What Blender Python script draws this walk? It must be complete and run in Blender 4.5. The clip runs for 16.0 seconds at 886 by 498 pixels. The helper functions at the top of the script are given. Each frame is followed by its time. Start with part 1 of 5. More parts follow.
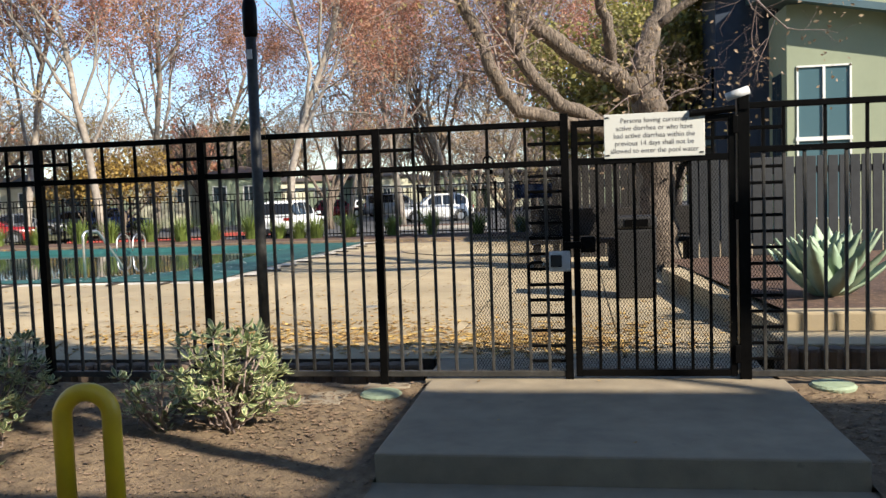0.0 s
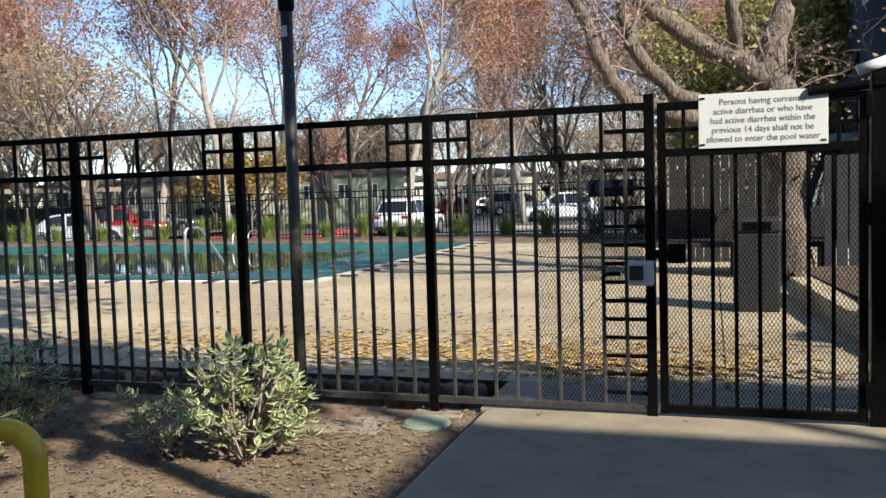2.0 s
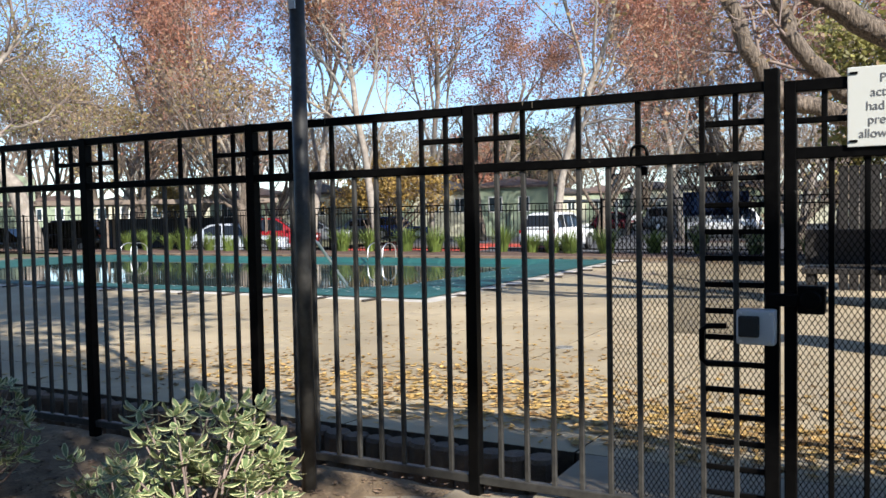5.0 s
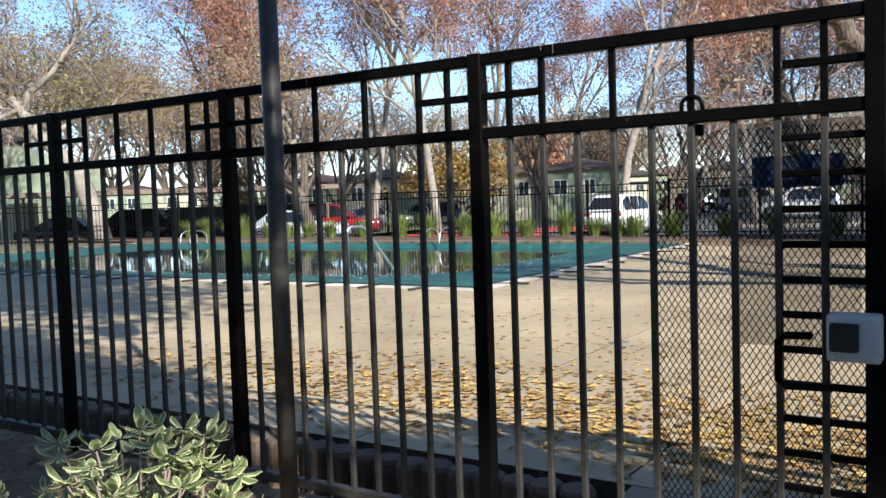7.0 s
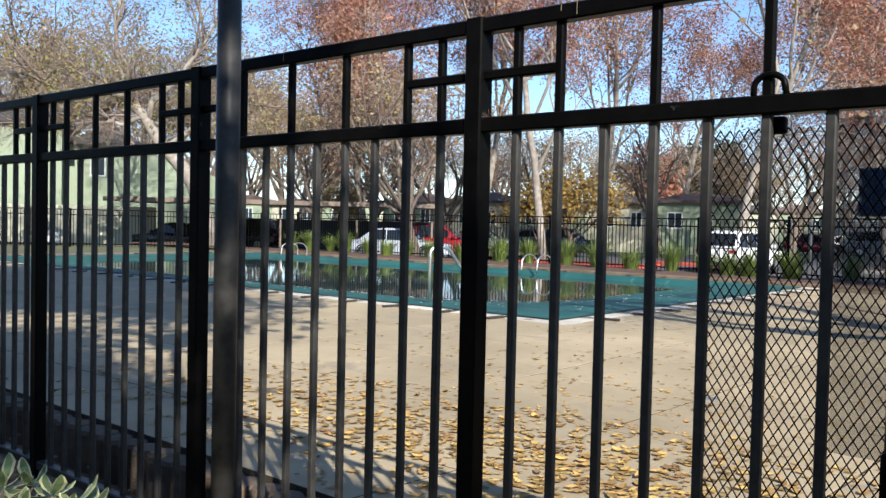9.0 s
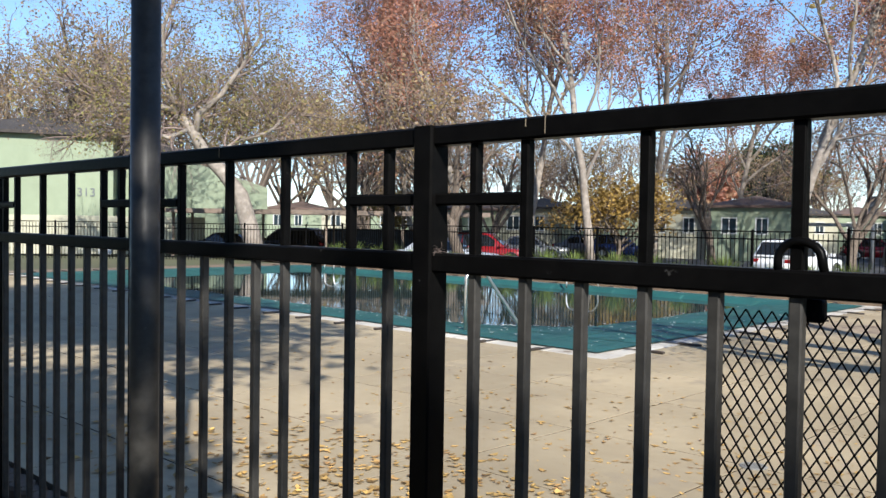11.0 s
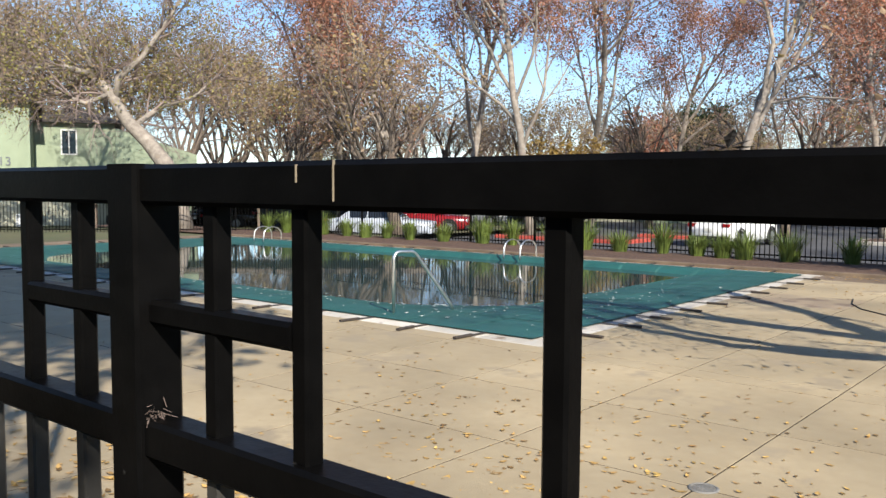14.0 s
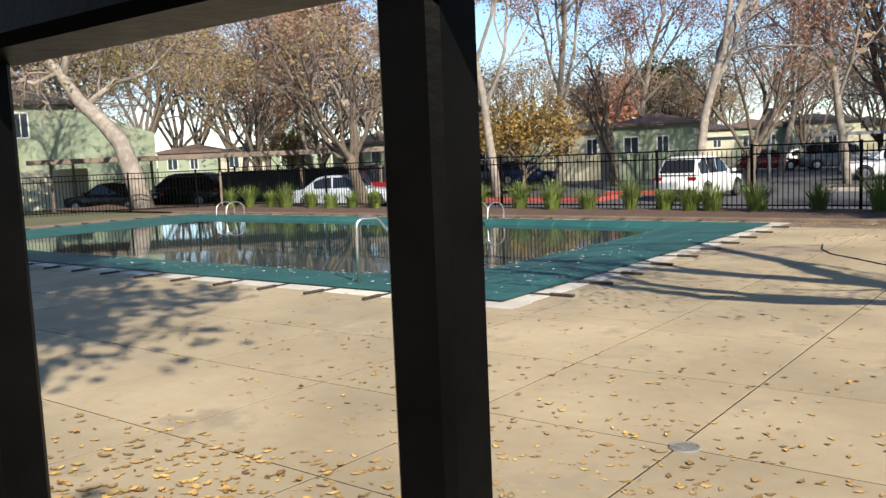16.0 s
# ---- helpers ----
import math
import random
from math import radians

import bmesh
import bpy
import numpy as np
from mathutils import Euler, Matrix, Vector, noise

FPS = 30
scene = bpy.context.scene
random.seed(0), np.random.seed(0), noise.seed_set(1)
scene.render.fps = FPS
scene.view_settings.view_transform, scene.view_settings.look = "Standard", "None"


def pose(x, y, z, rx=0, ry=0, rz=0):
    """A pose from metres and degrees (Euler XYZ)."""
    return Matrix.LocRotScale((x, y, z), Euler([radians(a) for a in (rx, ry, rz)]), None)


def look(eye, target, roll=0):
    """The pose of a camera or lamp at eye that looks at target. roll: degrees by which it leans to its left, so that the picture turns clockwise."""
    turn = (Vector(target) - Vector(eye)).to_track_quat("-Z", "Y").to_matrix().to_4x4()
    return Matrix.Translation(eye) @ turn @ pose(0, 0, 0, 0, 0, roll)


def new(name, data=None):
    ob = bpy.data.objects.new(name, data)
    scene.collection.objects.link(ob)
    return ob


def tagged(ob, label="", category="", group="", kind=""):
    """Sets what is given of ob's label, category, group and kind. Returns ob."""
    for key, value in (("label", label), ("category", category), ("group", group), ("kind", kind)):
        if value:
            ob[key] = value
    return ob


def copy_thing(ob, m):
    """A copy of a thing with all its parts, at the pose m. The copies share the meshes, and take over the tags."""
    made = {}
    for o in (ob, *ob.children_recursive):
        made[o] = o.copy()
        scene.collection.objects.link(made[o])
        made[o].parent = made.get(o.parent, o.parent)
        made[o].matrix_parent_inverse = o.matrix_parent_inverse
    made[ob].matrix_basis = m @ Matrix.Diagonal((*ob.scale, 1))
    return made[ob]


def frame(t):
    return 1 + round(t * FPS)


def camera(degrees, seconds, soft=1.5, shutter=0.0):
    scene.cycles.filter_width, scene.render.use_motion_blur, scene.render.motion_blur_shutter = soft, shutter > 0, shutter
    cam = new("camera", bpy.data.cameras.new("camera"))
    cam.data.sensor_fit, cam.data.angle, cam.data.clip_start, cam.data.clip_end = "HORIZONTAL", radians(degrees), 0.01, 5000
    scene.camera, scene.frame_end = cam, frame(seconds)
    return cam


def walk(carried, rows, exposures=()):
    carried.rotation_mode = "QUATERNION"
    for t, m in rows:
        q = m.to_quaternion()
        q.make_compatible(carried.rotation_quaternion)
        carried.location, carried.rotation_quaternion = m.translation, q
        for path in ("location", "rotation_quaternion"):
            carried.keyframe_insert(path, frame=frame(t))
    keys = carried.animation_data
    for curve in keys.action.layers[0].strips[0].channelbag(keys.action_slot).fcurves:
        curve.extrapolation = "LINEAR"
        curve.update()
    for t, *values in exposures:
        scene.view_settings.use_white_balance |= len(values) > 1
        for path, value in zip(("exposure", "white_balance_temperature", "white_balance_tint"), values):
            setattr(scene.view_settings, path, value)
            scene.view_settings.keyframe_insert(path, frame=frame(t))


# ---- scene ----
cam = camera(55.0, 16.0)
PATH = [
    (0, (1.282, -5.407, 1.207), (0.966, -3.437, 1.074), -2.0),
    (0.5, (1.356, -5.183, 1.209), (0.973, -3.225, 1.078), -2.0),
    (1, (1.416, -4.985, 1.195), (0.974, -3.039, 1.066), -2.0),
    (1.5, (1.471, -4.785, 1.194), (0.964, -2.854, 1.066), -1.9),
    (2, (1.519, -4.534, 1.185), (0.912, -2.632, 1.058), -1.7),
    (2.5, (1.551, -4.3, 1.184), (0.868, -2.425, 1.061), -1.5),
    (3, (1.586, -4.099, 1.194), (0.852, -2.242, 1.079), -1.3),
    (3.5, (1.606, -3.879, 1.197), (0.81, -2.048, 1.091), -1.3),
    (4, (1.616, -3.673, 1.202), (0.769, -1.864, 1.104), -1.1),
    (6.5, (1.577, -2.681, 1.149), (0.516, -0.989, 1.046), -1.8),
    (7, (1.46, -2.503, 1.152), (0.376, -0.826, 1.033), -1.9),
    (7.5, (1.444, -2.259, 1.108), (0.3, -0.621, 1.009), -1.2),
    (8, (1.416, -2.03, 1.057), (0.217, -0.43, 1.006), 0.3),
    (10.5, (1.204, -1.297, 1.3605), (-0.174, 0.151, 1.2845), 0.8),
    (11, (1.179, -1.194, 1.4385), (-0.203, 0.250, 1.3805), 0.9),
    (11.5, (1.095, -1.139, 1.4735), (-0.261, 0.330, 1.4275), 0.8),
    (12, (0.989, -0.955, 1.5135), (-0.389, 0.494, 1.4575), 0.7),
    (12.5, (0.928, -0.763, 1.5385), (-0.437, 0.697, 1.4665), 0.8),
    (13, (0.875, -0.591, 1.5655), (-0.465, 0.890, 1.4655), 0.7),
    (13.5, (0.830, -0.506, 1.6035), (-0.481, 1.000, 1.4795), 0.6),
    (14, (0.760, -0.454, 1.6075), (-0.516, 1.079, 1.4645), 0.3),
    (14.5, (0.740, -0.401, 1.6065), (-0.508, 1.154, 1.4525), -0.2),
    (15, (0.721, -0.303, 1.5765), (-0.510, 1.264, 1.4055), -0.8),
    (15.5, (0.669, -0.226, 1.5525), (-0.557, 1.343, 1.3575), -1.6),
    (16, (0.614, -0.170, 1.5445), (-0.604, 1.401, 1.3235), -2.4),
]
walk(cam, [(t, look(eye, target, roll)) for t, eye, target, roll in PATH],
     [(0, 1.1, 6750, 10), (3, 1.08, 6200, 10), (8, 1.04, 6150, 10), (10.5, 0.87, 6100, 10), (12.5, 0.87, 6150, 10), (14, 0.87, 6450, 10), (16, 0.87, 6700, 10)])

# ---- light ----
world = bpy.data.worlds.new("sky")
scene.world = world
world.use_nodes = True
SUN_ELEV, SUN_FROM = 33.0, (0.86, -0.51)          # height of the sun, and where it stands
sky = world.node_tree.nodes.new("ShaderNodeTexSky")
sky.sky_type, sky.sun_disc = "NISHITA", False
sky.sun_elevation = radians(SUN_ELEV)
sky.sun_rotation = math.atan2(SUN_FROM[0], SUN_FROM[1])
sky.altitude = 900
sky.air_density, sky.dust_density, sky.ozone_density = 1.0, 0.15, 3.5
world.node_tree.links.new(sky.outputs[0], world.node_tree.nodes["Background"].inputs[0])
world.node_tree.nodes["Background"].inputs[1].default_value = 0.106
sun = new("sun", bpy.data.lights.new("sun", "SUN"))
sun.data.energy, sun.data.angle, sun.data.color = 4.8, radians(0.6), (1.0, 0.935, 0.83)
_e = radians(SUN_ELEV)
sun.matrix_world = look((SUN_FROM[0] * 30, SUN_FROM[1] * 30, math.tan(_e) * 30), (0, 0, 0))


# ---- materials ----
def mat(name, c1, c2=None, rough=0.7, metal=0.0, scale=8.0, bump=0.0, big=0.5, bigamt=0.25, fine=60.0, spots=None, spot_scale=3.0,
        spot_at=0.62, vary=0.0, bdist=0.01, streak=None, spec=0.5, island=0.0):
    """A node material: two colours by a middle noise, a wide noise of tone, a fine bump, spots or streaks of a third colour."""
    m = bpy.data.materials.new(name)
    m.use_nodes = True
    t = m.node_tree
    n, ln = t.nodes, t.links
    b = n["Principled BSDF"]
    geo = n.new("ShaderNodeNewGeometry")
    pos = geo.outputs["Position"]
    if streak:
        mp = n.new("ShaderNodeVectorMath")
        mp.operation = "MULTIPLY"
        mp.inputs[1].default_value = streak
        ln.new(pos, mp.inputs[0])
        pos = mp.outputs[0]

    def nz(sc, det=4.0, rgh=0.6):
        k = n.new("ShaderNodeTexNoise")
        k.inputs["Scale"].default_value, k.inputs["Detail"].default_value, k.inputs["Roughness"].default_value = sc, det, rgh
        ln.new(pos, k.inputs["Vector"])
        return k.outputs["Fac"]

    def mix(f, a, c, mode="MIX"):
        k = n.new("ShaderNodeMix")
        k.data_type, k.blend_type = "RGBA", mode
        for s, v in ((0, f), (6, a), (7, c)):
            if isinstance(v, (int, float)):
                k.inputs[s].default_value = v
            elif isinstance(v, tuple):
                k.inputs[s].default_value = (*v[:3], 1)
            else:
                ln.new(v, k.inputs[s])
        return k.outputs[2]

    def ramp(f, a, c):
        k = n.new("ShaderNodeMapRange")
        k.inputs[1].default_value, k.inputs[2].default_value = a, c
        ln.new(f, k.inputs[0])
        return k.outputs[0]

    c2 = c2 or tuple(v * 0.8 for v in c1)
    col = mix(ramp(nz(scale), 0.35, 0.65), c1, c2)
    tone = n.new("ShaderNodeMapRange")
    tone.inputs[1].default_value, tone.inputs[2].default_value = 0.3, 0.7
    tone.inputs[3].default_value, tone.inputs[4].default_value = 1 - bigamt, 1 + bigamt * 0.6
    ln.new(nz(big, 3), tone.inputs[0])
    tn = n.new("ShaderNodeCombineColor")
    for i in range(3):
        ln.new(tone.outputs[0], tn.inputs[i])
    col = mix(1.0, col, tn.outputs[0], "MULTIPLY")
    if spots:
        col = mix(ramp(nz(spot_scale, 5), spot_at, spot_at + 0.08), col, spots)
    for amt, src in ((vary, "ob"), (island, "isl")):
        if amt:
            v = n.new("ShaderNodeMapRange")
            v.inputs[3].default_value, v.inputs[4].default_value = 1 - amt, 1 + amt * 0.6
            if src == "ob":
                ln.new(n.new("ShaderNodeObjectInfo").outputs["Random"], v.inputs[0])
            else:
                ln.new(geo.outputs["Random Per Island"], v.inputs[0])
            vc = n.new("ShaderNodeCombineColor")
            for i in range(3):
                ln.new(v.outputs[0], vc.inputs[i])
            col = mix(1.0, col, vc.outputs[0], "MULTIPLY")
    ln.new(col, b.inputs["Base Color"])
    b.inputs["Metallic"].default_value = metal
    b.inputs["Specular IOR Level"].default_value = spec
    rr = n.new("ShaderNodeMapRange")
    rr.inputs[3].default_value, rr.inputs[4].default_value = max(0.02, rough - 0.1), min(1, rough + 0.12)
    ln.new(nz(scale * 2.3, 2), rr.inputs[0])
    ln.new(rr.outputs[0], b.inputs["Roughness"])
    if bump:
        bp = n.new("ShaderNodeBump")
        bp.inputs["Strength"].default_value, bp.inputs["Distance"].default_value = min(1, bump), bdist
        ln.new(nz(fine, 4), bp.inputs["Height"])
        ln.new(bp.outputs[0], b.inputs["Normal"])
    return m


def glass(name, color, rough=0.03, alpha=1.0):
    m = bpy.data.materials.new(name)
    m.use_nodes = True
    b = m.node_tree.nodes["Principled BSDF"]
    b.inputs["Base Color"].default_value = (*color, 1)
    b.inputs["Roughness"].default_value = rough
    b.inputs["Alpha"].default_value = alpha
    b.inputs["Specular IOR Level"].default_value = 0.6
    return m


def leafmat(name, c1, c2, through_amt=0.35, scale=1.2, rough=0.55, c3=None):
    """Foliage: two colours by a wide noise, a tone of its own for each leaf, and light that shines through."""
    m = mat(name, c1, c2, rough=rough, scale=scale, bigamt=0.15, island=0.35, spots=c3, spot_scale=scale * 0.7, spot_at=0.52)
    t = m.node_tree
    b = t.nodes["Principled BSDF"]
    tr = t.nodes.new("ShaderNodeBsdfTranslucent")
    mx = t.nodes.new("ShaderNodeMixShader")
    mx.inputs[0].default_value = through_amt
    t.links.new(b.inputs["Base Color"].links[0].from_socket, tr.inputs[0])
    t.links.new(b.outputs[0], mx.inputs[1])
    t.links.new(tr.outputs[0], mx.inputs[2])
    t.links.new(mx.outputs[0], t.nodes["Material Output"].inputs[0])
    return m


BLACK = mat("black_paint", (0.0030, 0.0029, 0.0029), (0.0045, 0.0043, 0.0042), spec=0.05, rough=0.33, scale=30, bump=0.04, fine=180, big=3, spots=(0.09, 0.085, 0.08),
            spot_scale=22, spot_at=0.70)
# dusty black paint, lightened: sunlight on the low bars is put into the colour
SUNLIT_DUSTY = mat("sunlit_dusty_black_paint", (0.030, 0.0285, 0.026), (0.050, 0.047, 0.042), spec=0.3, rough=0.45, scale=30, bump=0.04, fine=180, big=3, spots=(0.09, 0.085, 0.08),
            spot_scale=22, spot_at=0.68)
DECK = mat("deck_concrete", (0.425, 0.340, 0.212), (0.35, 0.275, 0.168), rough=0.85, scale=2.2, bump=0.3, fine=90, big=0.55, bigamt=0.34, spots=(0.31, 0.25, 0.165),
           spot_scale=1.1, spot_at=0.57, vary=0.07)
DARKPANEL = mat("darker_deck_concrete", (0.25, 0.19, 0.13), (0.34, 0.27, 0.175), rough=0.88, scale=1.3, bump=0.3, fine=90, big=0.7, bigamt=0.3, spots=(0.17, 0.125, 0.09), spot_scale=1.6, spot_at=0.5)
PAD = mat("pad_concrete", (0.285, 0.232, 0.158), (0.225, 0.182, 0.126), rough=0.82, scale=5, bump=0.3, fine=120, big=0.8, bigamt=0.2, spots=(0.17, 0.138, 0.10), spot_scale=6, spot_at=0.66)
DIRTYDECK = mat("leaf_stained_concrete", (0.20, 0.145, 0.095), (0.14, 0.10, 0.068), rough=0.9, scale=3, bump=0.4, fine=60, big=0.8, bigamt=0.3, spots=(0.30, 0.24, 0.17), spot_scale=2.0, spot_at=0.6)
JOINT_SHADE = mat("joint_grit_and_shade", (0.07, 0.052, 0.034), (0.04, 0.031, 0.022), rough=0.95, scale=20, bump=0.5)
COPING = mat("coping_concrete", (0.62, 0.58, 0.50), (0.50, 0.45, 0.38), rough=0.8, scale=4, bump=0.25, fine=80, big=1.0, spots=(0.22, 0.16, 0.11), spot_scale=2.5, spot_at=0.60, vary=0.12)
SOIL = mat("soil", (0.215, 0.15, 0.085), (0.125, 0.085, 0.05), rough=0.95, scale=14, bump=1.0, fine=70, big=1.2, bigamt=0.3, spots=(0.26, 0.18, 0.11), spot_scale=11, spot_at=0.60)
MULCH = mat("mulch", (0.12, 0.065, 0.04), (0.06, 0.035, 0.025), rough=0.95, scale=20, bump=1.0, fine=60, big=1.0, spots=(0.22, 0.13, 0.08), spot_scale=15, spot_at=0.58)
ASPHALT = mat("asphalt", (0.085, 0.085, 0.088), (0.065, 0.065, 0.068), rough=0.9, scale=3, bump=0.4, fine=60, big=0.15, bigamt=0.3)
GRASSLAND = mat("far_ground", (0.11, 0.10, 0.05), (0.08, 0.09, 0.035), rough=0.95, scale=0.8, bump=0.5, fine=8, big=0.1)
YELLOW = mat("yellow_paint", (0.62, 0.40, 0.012), (0.56, 0.35, 0.012), rough=0.35, scale=9, bump=0.08, fine=90, big=4, bigamt=0.12, spots=(0.30, 0.19, 0.02), spot_scale=14, spot_at=0.70)
SLATE = mat("slate_boards", (0.028, 0.031, 0.034), (0.02, 0.022, 0.025), rough=0.75, scale=6, bump=0.3, vary=0.2)
STONE = mat("edging_block", (0.15, 0.105, 0.068), (0.10, 0.07, 0.05), rough=0.9, scale=12, bump=0.7, fine=70, big=2, vary=0.2)
SIGNWHITE = mat("sign_white", (0.60, 0.60, 0.55), (0.56, 0.56, 0.51), rough=0.45, scale=3, bump=0.02, big=3, bigamt=0.05)
SIGNINK = mat("sign_ink", (0.13, 0.13, 0.135), rough=0.6, bigamt=0.05)
GREYBOX = mat("grey_plastic", (0.52, 0.53, 0.53), (0.47, 0.48, 0.48), rough=0.5, scale=12, bump=0.1, big=5, bigamt=0.1)
STEEL = mat("stainless", (0.78, 0.77, 0.74), (0.66, 0.65, 0.62), rough=0.38, metal=1.0, scale=14, bump=0.05, big=3, bigamt=0.15)
COVER = mat("pool_cover", (0.018, 0.105, 0.093), (0.014, 0.082, 0.076), rough=0.55, scale=1.3, bump=0.25, fine=160, big=0.35, bigamt=0.22, spots=(0.07, 0.16, 0.13), spot_scale=5, spot_at=0.66)
STRAPMAT = mat("cover_strap", (0.04, 0.15, 0.13), (0.03, 0.12, 0.105), rough=0.7, scale=20, bump=0.3)
DARKSTRAP = mat("strap_sleeve", (0.06, 0.045, 0.035), (0.03, 0.025, 0.02), rough=0.7, scale=20)
LIDMAT = mat("green_lid", (0.30, 0.36, 0.24), (0.24, 0.30, 0.20), rough=0.6, scale=14, bump=0.3, fine=120, big=4)
BARK = mat("grey_bark", (0.22, 0.172, 0.13), (0.06, 0.045, 0.034), rough=0.95, scale=14, bump=1.0, fine=9, bdist=0.05, big=1.2, streak=(3.0, 3.0, 0.7))
BARKPALE = mat("pale_bark", (0.33, 0.285, 0.235), (0.19, 0.16, 0.13), rough=0.9, scale=5, bump=0.5, fine=30, big=1.0, spots=(0.22, 0.18, 0.14), spot_scale=5, spot_at=0.58)
TWIG = mat("twig_bark", (0.27, 0.205, 0.175), (0.18, 0.135, 0.115), rough=0.9, scale=3, big=0.6)
LEAF_RUST = leafmat("rust_leaf", (0.46, 0.20, 0.115), (0.34, 0.15, 0.105), scale=0.5, c3=(0.42, 0.26, 0.15))
LEAF_BROWN = leafmat("brown_leaf", (0.36, 0.25, 0.14), (0.29, 0.20, 0.125), scale=0.5, c3=(0.38, 0.29, 0.11))
LEAF_GOLD = leafmat("gold_leaf", (0.40, 0.26, 0.06), (0.26, 0.17, 0.05), scale=0.5)
LEAF_OLIVE = leafmat("olive_leaf", (0.33, 0.29, 0.08), (0.21, 0.20, 0.06), scale=0.6)
LEAF_DARK = leafmat("dark_green_leaf", (0.045, 0.065, 0.022), (0.03, 0.045, 0.018), scale=0.6)
VARIEG = leafmat("variegated_leaf", (0.20, 0.26, 0.11), (0.13, 0.19, 0.075), scale=30, through_amt=0.2, rough=0.4)
VARIEDGE = leafmat("cream_leaf_edge", (0.60, 0.58, 0.32), (0.52, 0.52, 0.26), scale=30, through_amt=0.2, rough=0.4)
GRASSBLADE = leafmat("grass_blade", (0.20, 0.26, 0.055), (0.11, 0.16, 0.035), scale=3, through_amt=0.3)
AGAVE = mat("agave_skin", (0.30, 0.38, 0.26), (0.20, 0.28, 0.18), rough=0.5, scale=5, bump=0.06, big=2, bigamt=0.1, vary=0.12)
DEADLEAF = mat("fallen_leaf", (0.52, 0.34, 0.10), (0.25, 0.14, 0.055), rough=0.8, scale=4, big=0.8, island=0.55, bigamt=0.2)
DRYCHIP = mat("dry_chip", (0.24, 0.16, 0.10), (0.13, 0.085, 0.055), rough=0.9, scale=5, island=0.6)
GREENWALL = mat("pale_green_stucco", (0.27, 0.315, 0.215), (0.25, 0.295, 0.20), rough=0.9, scale=2, bump=0.3, fine=60, big=0.3, bigamt=0.08)
CREAMWALL = mat("cream_stucco", (0.47, 0.45, 0.335), (0.43, 0.41, 0.30), rough=0.9, scale=2, bump=0.3, fine=60, big=0.3, bigamt=0.08)
OLIVEWALL = mat("sage_siding", (0.27, 0.30, 0.20), (0.245, 0.275, 0.185), rough=0.8, scale=2, bump=0.2, fine=40, big=0.5, bigamt=0.06)
NAVYWALL = mat("navy_siding", (0.016, 0.03, 0.055), (0.013, 0.025, 0.046), rough=0.7, scale=3, bump=0.15, fine=40, big=0.6, bigamt=0.1)
SHINGLE = mat("dark_shingle", (0.062, 0.054, 0.048), (0.04, 0.034, 0.031), rough=0.95, scale=6, bump=0.8, fine=18, big=0.8)
SHINGLERED = mat("brown_shingle", (0.15, 0.10, 0.078), (0.11, 0.075, 0.06), rough=0.95, scale=6, bump=0.8, fine=18, big=0.8)
FASCIA = mat("fascia_teal", (0.05, 0.10, 0.115), (0.04, 0.085, 0.1), rough=0.6, scale=4)
TRIMWHITE = mat("white_trim", (0.70, 0.70, 0.66), (0.64, 0.64, 0.6), rough=0.5, scale=6, bigamt=0.08)
CARPORTMAT = mat("carport_steel", (0.20, 0.15, 0.11), (0.15, 0.115, 0.09), rough=0.7, scale=4, bump=0.1, big=0.5)
# window glass tinted pale blue: the sky's reflection is put into its colour
SKYGLASS = glass("sky_tinted_glass", (0.07, 0.13, 0.15), 0.05)
WINDOW = glass("window_glass", (0.03, 0.045, 0.055), 0.03)
CARGLASS = glass("car_glass", (0.012, 0.014, 0.016), 0.04)
ACRYLIC = glass("smoked_acrylic", (0.10, 0.12, 0.16), 0.15, 0.28)
WATER = glass("puddle_water", (0.028, 0.050, 0.050), 0.04)
TYRE = mat("tyre_rubber", (0.02, 0.02, 0.02), rough=0.9, scale=20)
RIM = mat("wheel_rim", (0.45, 0.45, 0.46), rough=0.3, metal=0.9, scale=20)
REDKERB = mat("red_kerb_paint", (0.45, 0.07, 0.05), (0.38, 0.07, 0.05), rough=0.8, scale=4, big=1)
KERB = mat("kerb_concrete", (0.42, 0.39, 0.34), (0.35, 0.32, 0.28), rough=0.9, scale=5, bump=0.3)
BLUESIGN = mat("blue_sign", (0.02, 0.06, 0.24), (0.018, 0.05, 0.2), rough=0.4, scale=8)
DARKWOOD = mat("dark_timber", (0.026, 0.022, 0.019), (0.018, 0.015, 0.013), rough=0.8, scale=6, bump=0.4, fine=40, streak=(1, 1, 6))
BINMAT = mat("bin_plastic", (0.016, 0.015, 0.015), (0.011, 0.011, 0.011), rough=0.6, scale=8, bump=0.2)
DRAINMAT = mat("drain_grate", (0.33, 0.32, 0.29), (0.22, 0.21, 0.19), rough=0.6, metal=0.3, scale=20, bump=0.2)


